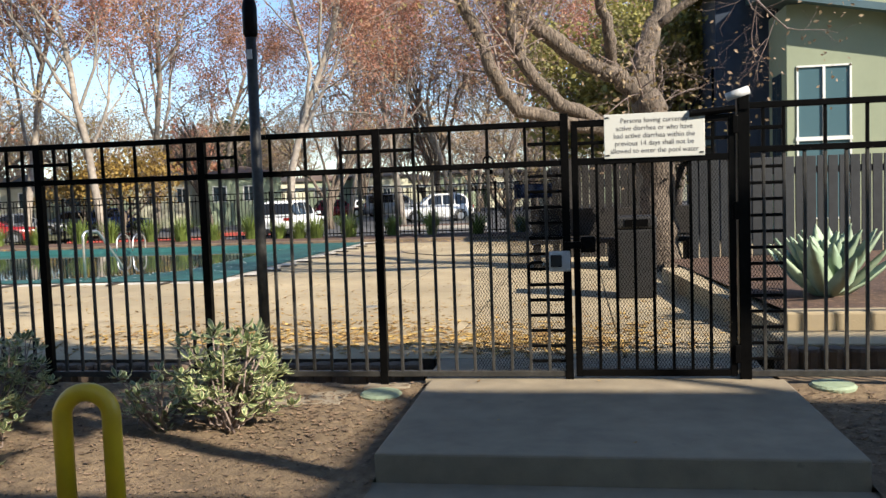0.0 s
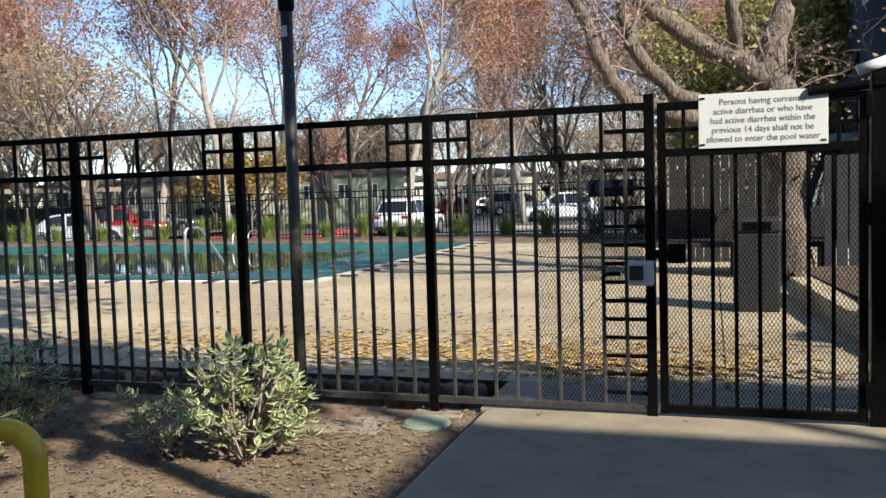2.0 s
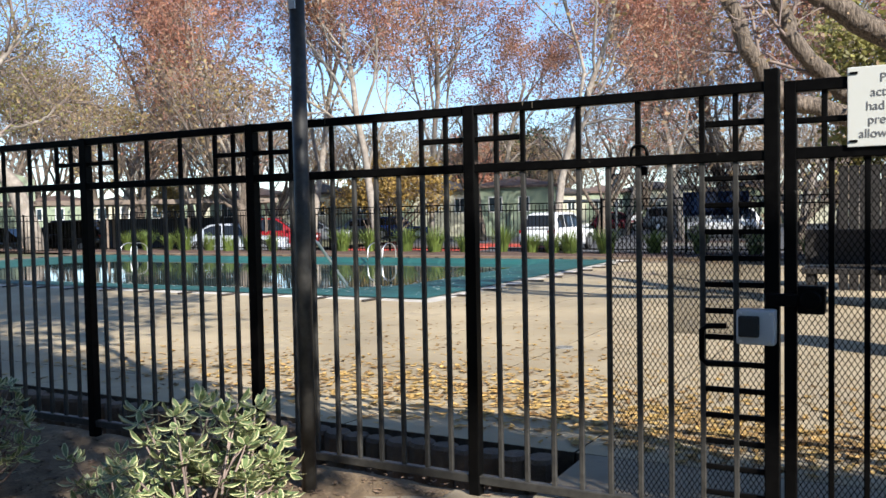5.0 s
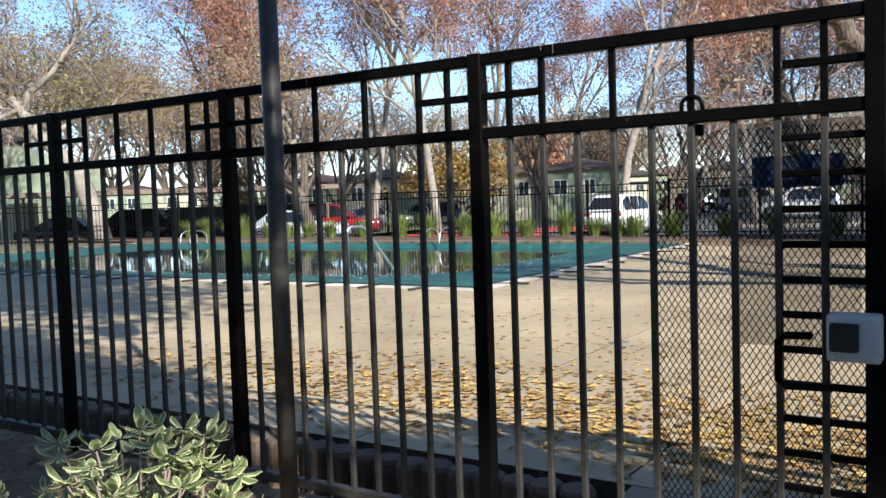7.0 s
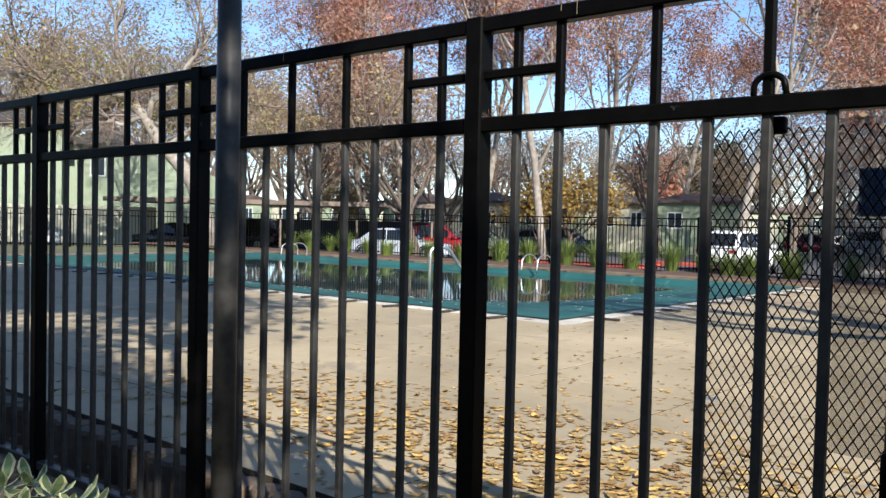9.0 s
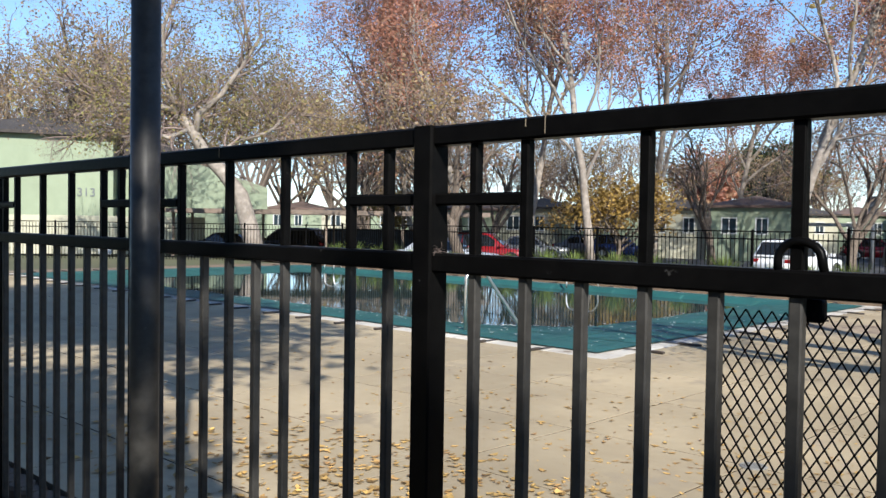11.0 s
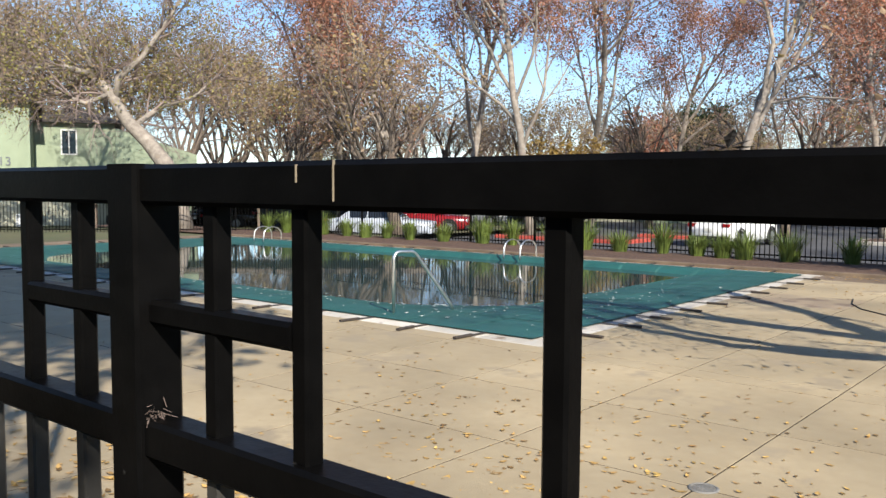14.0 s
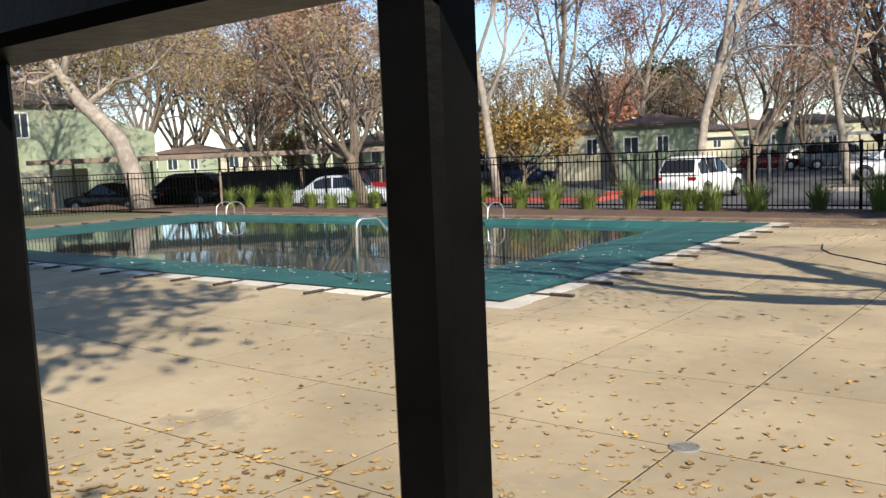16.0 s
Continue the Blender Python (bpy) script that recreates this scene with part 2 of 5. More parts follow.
# ---- mesh helpers ----
class Geo:
    """Collects corners and faces for one mesh."""

    def __init__(self):
        self.v, self.f, self.m = [], [], []

    def add(self, verts, faces, mi=0):
        o = len(self.v)
        self.v.extend(verts)
        self.f.extend(tuple(i + o for i in f) for f in faces)
        self.m.extend([mi] * len(faces))

    def box(self, x0, x1, y0, y1, z0, z1, c=0.0, mi=0):
        """A box; c takes off its edges."""
        if c <= 0:
            v = [(x, y, z) for x in (x0, x1) for y in (y0, y1) for z in (z0, z1)]
            self.add(v, [(0, 1, 3, 2), (4, 6, 7, 5), (0, 4, 5, 1), (2, 3, 7, 6), (0, 2, 6, 4), (1, 5, 7, 3)], mi)
            return
        bm = bmesh.new()
        bmesh.ops.create_cube(bm, size=1, matrix=Matrix.Translation(((x0 + x1) / 2, (y0 + y1) / 2, (z0 + z1) / 2)) @ Matrix.Diagonal((x1 - x0, y1 - y0, z1 - z0, 1)))
        bmesh.ops.bevel(bm, geom=bm.edges[:], offset=c, segments=2, affect="EDGES", profile=0.5)
        bm.verts.index_update()
        self.add([tuple(q.co) for q in bm.verts], [tuple(q.index for q in fc.verts) for fc in bm.faces], mi)
        bm.free()

    def bar(self, p0, p1, w, d, c=0.003, up=(0, 0, 1), mi=0):
        """A bar from p0 to p1 of the section w x d with taken-off edges."""
        p0, p1 = Vector(p0), Vector(p1)
        ax = (p1 - p0).normalized()
        u = Vector(up)
        if abs(ax.dot(u)) > 0.98:
            u = Vector((0, 1, 0))
        s = ax.cross(u).normalized()
        u = s.cross(ax)
        a, b = w / 2, d / 2
        ring = [(-a + c, -b), (a - c, -b), (a, -b + c), (a, b - c), (a - c, b), (-a + c, b), (-a, b - c), (-a, -b + c)]
        v = [tuple(p + s * x + u * y) for p in (p0, p1) for x, y in ring]
        self.add(v, [(i, (i + 1) % 8, 8 + (i + 1) % 8, 8 + i) for i in range(8)] + [tuple(range(7, -1, -1)), tuple(range(8, 16))], mi)

    def pipe(self, pts, r, n=10, mi=0, cap=True):
        """A round pipe along points; r is a number or one for each point."""
        pts = [Vector(p) for p in pts]
        rs = [r] * len(pts) if isinstance(r, (int, float)) else r
        v, prev = [], None
        for i, p in enumerate(pts):
            t = (pts[min(i + 1, len(pts) - 1)] - pts[max(i - 1, 0)]).normalized()
            s = prev - t * prev.dot(t) if prev is not None else t.orthogonal()
            if s.length < 1e-5:
                s = t.orthogonal()
            s.normalize()
            prev = s
            q = t.cross(s)
            for k in range(n):
                a = 2 * math.pi * k / n
                v.append(tuple(p + (s * math.cos(a) + q * math.sin(a)) * rs[i]))
        f = [(i * n + k, i * n + (k + 1) % n, (i + 1) * n + (k + 1) % n, (i + 1) * n + k) for i in range(len(pts) - 1) for k in range(n)]
        if cap:
            f += [tuple(range(n - 1, -1, -1)), tuple(range((len(pts) - 1) * n, len(pts) * n))]
        self.add(v, f, mi)

    def lathe(self, prof, n=16, o=(0, 0, 0), mi=0):
        """A turned shape: prof holds (radius, height)."""
        v = [(o[0] + r * math.cos(2 * math.pi * k / n), o[1] + r * math.sin(2 * math.pi * k / n), o[2] + z) for r, z in prof for k in range(n)]
        f = [(i * n + k, i * n + (k + 1) % n, (i + 1) * n + (k + 1) % n, (i + 1) * n + k) for i in range(len(prof) - 1) for k in range(n)]
        self.add(v, f + [tuple(range(n - 1, -1, -1)), tuple(range((len(prof) - 1) * n, len(prof) * n))], mi)

    def data(self, name, mats, smooth=False):
        me = bpy.data.meshes.new(name)
        me.from_pydata(self.v, [], self.f)
        for m in mats if isinstance(mats, (list, tuple)) else [mats]:
            me.materials.append(m)
        if any(self.m):
            me.polygons.foreach_set("material_index", self.m)
        if smooth:
            me.polygons.foreach_set("use_smooth", [True] * len(me.polygons))
        me.update()
        return me


def part(name, geo, mats, parent=None, label="", smooth=False):
    """Links a Geo (or ready mesh data) as one mesh object under a thing."""
    ob = new(name, geo.data(name, mats, smooth) if isinstance(geo, Geo) else geo)
    if parent is not None:
        ob.parent = parent
    if label:
        tagged(ob, label)
    return ob


def thing(name, label, category, group="", kind="", at=None):
    ob = new(name)
    ob.empty_display_size = 0.1
    if at is not None:
        ob.matrix_world = at
    return tagged(ob, label, category, group, kind)


def single(name, geo, mats, label, category, group="", kind="", smooth=False, at=None):
    ob = part(name, geo, mats, None, "", smooth)
    if at is not None:
        ob.matrix_world = at
    return tagged(ob, label, category, group, kind)


rng = random.Random(7)
PITCH, BAY = 0.12, 1.2
Z_TOP, Z_MID, Z_LOW = 1.609, 1.364, 0.03
DECK_Z = -0.09


def soil_z(x, y):
    """Height of the planting strip before the fence."""
    base = -0.045 + 0.045 * max(-2.2, min(0, y))
    return base + 0.018 * noise.noise((x * 2.1, y * 2.1, 0)) + 0.008 * noise.noise((x * 9, y * 9, 3))


def deck_z(y):
    return 0.0 + (DECK_Z - 0.0) * min(1, max(0, (y - 0.6) / 2.6))


# ---- ground ----
def sheet(name, x0, x1, y0, y1, nx, ny, zf, material, label, category="ground"):
    g = Geo()
    v = [(x0 + (x1 - x0) * i / nx, y0 + (y1 - y0) * j / ny) for j in range(ny + 1) for i in range(nx + 1)]
    g.add([(x, y, zf(x, y)) for x, y in v], [(j * (nx + 1) + i, j * (nx + 1) + i + 1, (j + 1) * (nx + 1) + i + 1, (j + 1) * (nx + 1) + i) for j in range(ny) for i in range(nx)])
    return single(name, g, material, label, category, kind="structure", smooth=True)


LOT_Z = -0.62
sheet("ground", -900, 900, -900, 900, 6, 6, lambda x, y: -0.8, GRASSLAND, "dry winter ground reaching to the horizon")
sheet("planting_bed", -9, 0.31, -2.6, 0.06, 120, 44, soil_z, SOIL, "bare brown soil bed before the fence", "soil bed")
sheet("side_bed", 2.505, 9, -2.6, 0.5, 70, 40, soil_z, SOIL, "dark soil and gravel beside the entry pad", "soil bed")
sheet("parking_lot", -90, 45, 20.9, 120, 30, 20, lambda x, y: LOT_Z, ASPHALT, "grey asphalt parking lot behind the pool fence", "road")
sheet("planting_verge", -34, 6, 17.6, 20.9, 60, 8, lambda x, y: -0.055 + 0.03 * noise.noise((x, y, 0)) - (0.4 if y > 20.7 else 0), MULCH, "brown mulch verge along the far fence", "soil bed")
sheet("left_yard", -60, -23.4, -4, 40, 20, 20, lambda x, y: -0.12 - (0.3 if y > 20 or x < -33 else 0), GRASSLAND, "leaf-strewn yard beside the apartment house", "ground")
g = Geo()
g.box(-6, 9, -9, -2.58, -0.5, -0.150, 0.012)
single("pavement", g, PAD, "grey concrete walk below the entry pad", "pavement", kind="structure")
g = Geo()
g.box(0.27, 2.56, -2.575, -1.603, -0.45, -0.135, 0.012)
single("step_slab", g, PAD, "lower concrete step slab before the entry pad", "pavement", kind="structure")
g = Geo()
g.box(0.31, 2.5, -1.6, -0.03, -0.40, 0.0, 0.012)
single("entry_pad", g, PAD, "raised grey concrete entry pad before the pool gate", "pavement", kind="structure")
g = Geo()
g.box(0.27, 2.45, -0.027, 0.66, -0.40, -0.004, 0.006)
single("threshold_slab", g, PAD, "concrete threshold slab under the pool gate", "pavement", kind="structure")

# deck of concrete panels with open joints, and the pool let into it
PANEL, GAP = 1.37, 0.012
X_J, Y_J = -1.15, 4.13
POOL = (-23.0, -4.66, 7.6, 16.9)
deck = thing("deck", "sunlit tan concrete pool deck of square panels", "pool deck", kind="structure")
panel_meshes = {}


def panel_mesh(w, d, dz, material=None):
    material = material or DECK
    key = (round(w, 3), round(d, 3), round(dz, 3), material.name)
    if key not in panel_meshes:
        q = Geo()
        c = 0.002
        v = [(0, 0, -0.25), (w, 0, -0.25), (w, d, -0.25), (0, d, -0.25), (0, 0, -c), (w, 0, -c), (w, d, dz - c), (0, d, dz - c), (c, c, 0), (w - c, c, 0), (w - c, d - c, dz), (c, d - c, dz)]
        q.add(v, [(4, 5, 9, 8), (5, 6, 10, 9), (6, 7, 11, 10), (7, 4, 8, 11), (8, 9, 10, 11)])
        # dark sides: joint grit, plus front-edge shade put into the colour
        q.add(v[:8], [(0, 1, 5, 4), (1, 2, 6, 5), (2, 3, 7, 6), (3, 0, 4, 7)], 1)
        panel_meshes[key] = q.data("panel", [material, JOINT_SHADE])
    return panel_meshes[key]


def cuts(lo, hi, base, step):
    k = math.ceil((lo - base) / step + 1e-6)
    out = [lo]
    while base + k * step < hi - 0.05:
        if base + k * step > lo + 0.05:
            out.append(base + k * step)
        k += 1
    return out + [hi]


COP = 0.42
HOLE = (POOL[0] - COP, POOL[1] + COP, POOL[2] - COP, POOL[3] + COP)
for (ax0, ax1, ay0, ay1) in ((-24.9, 8.0, 0.66, HOLE[2]), (HOLE[1], 8.0, HOLE[2], 17.6)):
    for xa, xb in zip(*(lambda c: (c, c[1:]))(cuts(ax0, ax1, X_J, PANEL))):
        for ya, yb in zip(*(lambda c: (c, c[1:]))(cuts(ay0, ay1, Y_J, PANEL))):
            mx, my = (xa + xb) / 2, (ya + yb) / 2
            # a few panels right of the pool get a darker brown concrete
            look_of = DIRTYDECK if my > 15.8 else DARKPANEL if -4.1 < mx < -2.2 and 11.9 < my < 13.9 else DECK
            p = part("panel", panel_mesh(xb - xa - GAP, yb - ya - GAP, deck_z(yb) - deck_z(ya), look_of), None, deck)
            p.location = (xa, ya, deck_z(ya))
for (ax0, ax1, ay0, ay1) in ((-24.9, HOLE[1], HOLE[3], 17.6), (-24.9, HOLE[0], HOLE[2], HOLE[3])):
    for xa, xb in zip(*(lambda c: (c, c[1:]))(cuts(ax0, ax1, X_J, PANEL * 2))):
        p = part("panel", panel_mesh(xb - xa - GAP, ay1 - ay0 - GAP, 0, DIRTYDECK), None, deck)
        p.location = (xa, ay0, DECK_Z)
g = Geo()
g.box(-25, 8.2, 0.7, 17.6, -0.6, -0.26)
part("joint_bed", g, SOIL, deck, "dark dirt in the joints")
g = Geo()
lo = 0.013
for xa, xb, ya, yb in ((-24.9, 8.0, 0.68, 3.2), (-24.9, 8.0, 3.2, HOLE[2]), (HOLE[1], 8.0, HOLE[2], 17.6)):
    g.add([(xa, ya, deck_z(ya) - lo), (xb, ya, deck_z(ya) - lo), (xb, yb, deck_z(yb) - lo), (xa, yb, deck_z(yb) - lo)], [(0, 1, 2, 3)])
part("joint_filler", g, JOINT_SHADE, deck, "dark grit in the panel joints")

# pool cover that sags under a sheet of rain water
def sag(x, y):
    u = min(x - POOL[0], POOL[1] - x) / 3.6
    w = min((y - POOL[2]) / 2.8, (POOL[3] - y) / 0.55)
    s = max(0, min(1, u)) * max(0, min(1, w))
    s = s * s * (3 - 2 * s)
    return DECK_Z + 0.022 - 0.21 * s + 0.012 * noise.noise((x * 0.9, y * 0.9, 5)) * min(1, 4 * s + 0.1)


cover = thing("pool_cover", "green mesh winter cover stretched over the pool", "pool cover")
g = Geo()
nx, ny = 150, 84
ex = 0.16
vs = []
for j in range(ny + 1):
    for i in range(nx + 1):
        x = POOL[0] - ex + (POOL[1] - POOL[0] + 2 * ex) * i / nx
        y = POOL[2] - ex + (POOL[3] - POOL[2] + 2 * ex) * j / ny
        vs.append((x, y, sag(x, y)))
g.add(vs, [(j * (nx + 1) + i, j * (nx + 1) + i + 1, (j + 1) * (nx + 1) + i + 1, (j + 1) * (nx + 1) + i) for j in range(ny) for i in range(nx)])
part("sheet", g, COVER, cover, smooth=True)
for k in range(1, 20):                                   # webbing sewn across and along the cover
    x = POOL[0] + (POOL[1] - POOL[0]) * k / 20
    ys = [POOL[2] - ex + (POOL[3] - POOL[2] + 2 * ex) * j / 60 for j in range(61)]
    g = Geo()
    g.add([(x + d, y, sag(x, y) + 0.004) for y in ys for d in (-0.025, 0.025)], [(2 * j, 2 * j + 1, 2 * j + 3, 2 * j + 2) for j in range(60)])
    part("webbing_strap", g, STRAPMAT, cover, "paler green webbing strap")
for k in range(1, 10):
    y = POOL[2] + (POOL[3] - POOL[2]) * k / 10
    xs = [POOL[0] - ex + (POOL[1] - POOL[0] + 2 * ex) * i / 90 for i in range(91)]
    g = Geo()
    g.add([(x, y + d, sag(x, y) + 0.006) for x in xs for d in (-0.025, 0.025)], [(2 * j, 2 * j + 2, 2 * j + 3, 2 * j + 1) for j in range(90)])
    part("webbing_strap", g, STRAPMAT, cover, "paler green webbing strap")
g = Geo()
g.add([(POOL[0] + 1.0, POOL[2] + 0.9, -0.178), (POOL[1] - 1.0, POOL[2] + 0.9, -0.178), (POOL[1] - 1.0, POOL[3] - 0.12, -0.178), (POOL[0] + 1.0, POOL[3] - 0.12, -0.178)], [(0, 1, 2, 3)])
single("rain_water", g, WATER, "still rain water pooled on the sagging cover", "water", kind="structure")
strap_geo = Geo()
strap_geo.bar((0, -0.02, 0.012), (0, 0.30, 0.014), 0.045, 0.006, 0.001)
strap_geo.bar((0, 0.26, 0.018), (0, 0.56, 0.018), 0.05, 0.026, 0.006)
strap_mesh = strap_geo.data("edge_strap", DARKSTRAP)
for k in range(20):
    x = POOL[0] + 0.55 + 0.91 * k
    if x < POOL[1] - 0.2:
        for (px, py, a) in ((x, POOL[2] - 0.15, 180), (x, POOL[3] + 0.15, 0)):
            q = part("edge_strap", strap_mesh, None, cover, "dark sleeved spring strap" if k == 0 else "")
            q.matrix_local = pose(px, py, DECK_Z + 0.004, 0, 0, a + rng.uniform(-6, 6))
for k in range(10):
    y = POOL[2] + 0.45 + 0.91 * k
    for (px, a) in ((POOL[1] + 0.15, -90), (POOL[0] - 0.15, 90)):
        q = part("edge_strap", strap_mesh, None, cover)
        q.matrix_local = pose(px, y, DECK_Z + 0.004, 0, 0, a + rng.uniform(-6, 6))
coping = thing("pool_coping", "stained pale concrete coping stones round the pool", "coping", kind="structure")
cop_geo = Geo()
cop_geo.box(0, 0.905, 0, COP - 0.008, -0.2, 0, 0.01)
cop_mesh = cop_geo.data("coping_stone", COPING)
for k in range(21):
    x = HOLE[0] + 0.916 * k
    if x + 0.9 < HOLE[1] + 0.05:
        for y in (HOLE[2] + 0.004, POOL[3] + 0.004):
            q = part("coping_stone", cop_mesh, None, coping)
            q.location = (x, y, DECK_Z + 0.003)
for k in range(11):
    y = POOL[2] + 0.854 * k
    for x in (POOL[1] + COP, POOL[0]):
        q = part("coping_stone", cop_mesh, None, coping)
        q.matrix_local = pose(x, y + 0.004, DECK_Z + 0.003, 0, 0, 90) @ Matrix.Diagonal((0.93, 1, 1, 1))


# ---- iron fence ----
fence = thing("front_fence", "black iron pool fence with square ornaments along the top", "fence")
bars = {}


def upright(name, x, z0, z1, w, label=""):
    key = (name, round(z1 - z0, 3), w)
    if key not in bars:
        q = Geo()
        q.bar((0, 0, 0), (0, 0, z1 - z0), w, w, 0.0035 if w > 0.03 else 0.0025)
        # lower pickets take the paint with sunlight in its colour
        bars[key] = q.data(name, SUNLIT_DUSTY if name == "picket" else BLACK)
    ob = part(name, bars[key], None, fence, label)
    ob.location = (x, 0, z0)
    return ob


RAIL, PICK, POST = 0.038, 0.0195, 0.051


def rail(name, x0, x1, z, h=RAIL, d=RAIL, y=0.0):
    q = Geo()
    q.bar((x0, y, z), (x1, y, z), d, h, 0.004)
    return part(name, q, SUNLIT_DUSTY if name == "bottom_rail" else BLACK, fence)


def ornament(xp, side):
    """The small square window beside a post: its cross bar."""
    rail("ornament_bar", *sorted((xp + side * POST / 2, xp + side * (2 * PITCH - PICK / 2))), (Z_TOP + Z_MID) / 2, 0.024, 0.024)


GATE_L, GATE_R = 1.205, 2.275
posts = [-6.0, -4.8, -3.6, -2.4, -1.2, 0.0, GATE_L]
for x in posts:
    upright("post", x, -0.16, Z_TOP + 0.02 if x < GATE_L else Z_TOP + 0.06, POST)
for x in posts[:-1]:
    for z, nm in ((Z_TOP, "top_rail"), (Z_MID, "middle_rail"), (Z_LOW, "bottom_rail")):
        rail(nm, x + POST / 2, min(x + BAY + (0.005 if x > -0.1 else 0), GATE_L) - POST / 2, z)
    ornament(x, 1)
    ornament(x + BAY + (0.005 if x > -0.1 else 0), -1)
    for k in range(1, 10):
        xp = x + k * PITCH
        upright("picket", xp, Z_LOW + RAIL / 2, Z_MID - RAIL / 2, PICK)
        if k in (1, 2, 4, 6, 8, 9):
            upright("upper_picket", xp, Z_MID + RAIL / 2, Z_TOP - RAIL / 2, PICK)
# bay on the hinge side of the gate
upright("post", GATE_R, -0.16, 1.76, 0.07, "taller hinge post")
for k in range(3):
    xb = GATE_R + 0.035
    if k == 0:
        for z, nm in ((1.665, "top_rail"), (1.40, "middle_rail"), (Z_LOW, "bottom_rail")):
            rail(nm, xb, 5.85, z)
for k in range(1, 30):
    xp = GATE_R + k * 0.118
    upright("picket", xp, Z_LOW + RAIL / 2, 1.40 - RAIL / 2, PICK)
    if k % 2 == 0 or k == 1:
        upright("upper_picket", xp, 1.40 + RAIL / 2, 1.665 - RAIL / 2, PICK)
upright("post", GATE_R + 30 * 0.118 + 0.04, -0.16, 1.69, POST)
rail("ornament_bar", GATE_R + 0.035, GATE_R + 0.236 - PICK / 2, 1.53, 0.024, 0.024)
# rungs that guard the latch and the hinges
for x0, x1, zs in ((0.96, GATE_L - POST / 2, [0.11 + 0.098 * k for k in range(13)]), (GATE_R + 0.035, GATE_R + 0.236, [0.12 + 0.098 * k for k in range(13)])):
    for z in zs:
        rail("rung", x0, x1, z, 0.02, 0.02, 0.003)


def mesh_panel(name, x0, x1, z0, z1, y, parent):
    """Expanded metal: crossing zigzag strands that make upright diamonds."""
    q = Geo()
    dw, dh, t = 0.0195, 0.031, 0.0016
    cols, rows_ = int((x1 - x0) / dw), int((z1 - z0) / dh)
    for c in range(cols + 1):
        for r in range(rows_):
            for s in (-1, 1):
                xa, xb = x0 + c * dw, x0 + c * dw + s * dw / 2
                za, zb = z0 + r * dh, z0 + (r + 0.5) * dh
                for (pa, pz, qa, qz) in ((xa, za, xb, zb), (xb, zb, xa, zb + dh / 2)):
                    if min(pa, qa) < x0 - 0.001 or max(pa, qa) > x1 + 0.001:
                        continue
                    v = [(pa - t, y, pz), (pa + t, y - 0.001, pz), (qa + t, y - 0.001, qz), (qa - t, y, qz), (pa, y + 0.004, pz), (qa, y + 0.004, qz)]
                    q.add(v, [(0, 1, 2, 3), (1, 4, 5, 2), (4, 0, 3, 5)])
    return tagged(part(name, q, BLACK, parent, "black expanded metal mesh"), kind="stuff")


mesh_panel("wire_mesh", 0.6, GATE_L - 0.02, 0.05, Z_MID - 0.02, 0.016, fence)
mesh_panel("wire_mesh", GATE_R + 0.03, GATE_R + 0.24, 0.05, 0.78, 0.016, fence)
# small stains and droppings on the top rail, loop latch over the middle rail
g = Geo()
for x, z0, z1 in ((0.250, 1.611, 1.625), (0.292, 1.597, 1.628), (-0.740, 1.60, 1.622)):
    g.box(x - 0.0005, x + 0.0005, -RAIL / 2 - 0.0012, -RAIL / 2 + 0.001, z0, z1)
part("stain", g, PAD, fence, "pale drip stains")

# ---- gate ----
gate = thing("pool_gate", "black iron pool gate with mesh and a warning sign", "gate", at=pose(0, 0, 0))


def gbar(name, p0, p1, w, d, label=""):
    q = Geo()
    q.bar(p0, p1, w, d, 0.0035)
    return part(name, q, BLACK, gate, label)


GX0, GX1 = GATE_L + 0.042, GATE_R - 0.046
gbar("stile", (GX0 + 0.02, 0, 0.012), (GX0 + 0.02, 0, 1.62), 0.042, 0.042)
gbar("stile", (GX1 - 0.02, 0, 0.012), (GX1 - 0.02, 0, 1.62), 0.042, 0.042)
for z in (0.035, 1.365, 1.60):
    gbar("gate_rail", (GX0 + 0.041, 0, z), (GX1 - 0.041, 0, z), 0.042, 0.042)
for k in range(1, 8):
    x = GX0 + 0.04 + (GX1 - GX0 - 0.08) * k / 8
    gbar("gate_picket", (x, 0, 0.056), (x, 0, 1.344), PICK, PICK)
for x in (GX0 + 0.13, GX1 - 0.13, GX1 - 0.24):
    gbar("gate_upper_picket", (x, 0, 1.386), (x, 0, 1.579), PICK, PICK)
gbar("gate_ornament_bar", (GX0 + 0.04, 0, 1.48), (GX0 + 0.24, 0, 1.48), 0.022, 0.022)
gbar("gate_ornament_bar", (GX1 - 0.26, 0, 1.48), (GX1 - 0.04, 0, 1.48), 0.022, 0.022)
mesh_panel("gate_mesh", GX0 + 0.03, GX1 - 0.03, 0.05, 1.36, 0.016, gate)
q = Geo()
q.box(GX0 + 0.045, GX0 + 0.135, -0.045, 0.03, 0.80, 0.90, 0.006)
lock = part("lock_box", q, BLACK, gate, "black steel lock box")
q = Geo()
q.lathe([(0.034, 0), (0.036, 0.006), (0.03, 0.012)], 20)
k = part("knob", q, BLACK, lock)
k.matrix_local = pose(GX0 + 0.09, -0.044, 0.85, 90)
q = Geo()
q.box(GX0 - 0.06, GX0 + 0.05, -0.05, -0.018, 0.825, 0.87, 0.005)
part("latch_tongue", q, BLACK, gate)
for z in (0.1, 0.98, 1.50):
    q = Geo()
    q.box(GX1 - 0.02, GATE_R - 0.03, -0.036, 0.02, z, z + 0.11, 0.006)
    part("hinge", q, BLACK, gate)
q = Geo()
q.pipe([(GX1 - 0.27, -0.035, 1.63), (GATE_R - 0.05, -0.035, 1.65)], 0.022, 10)
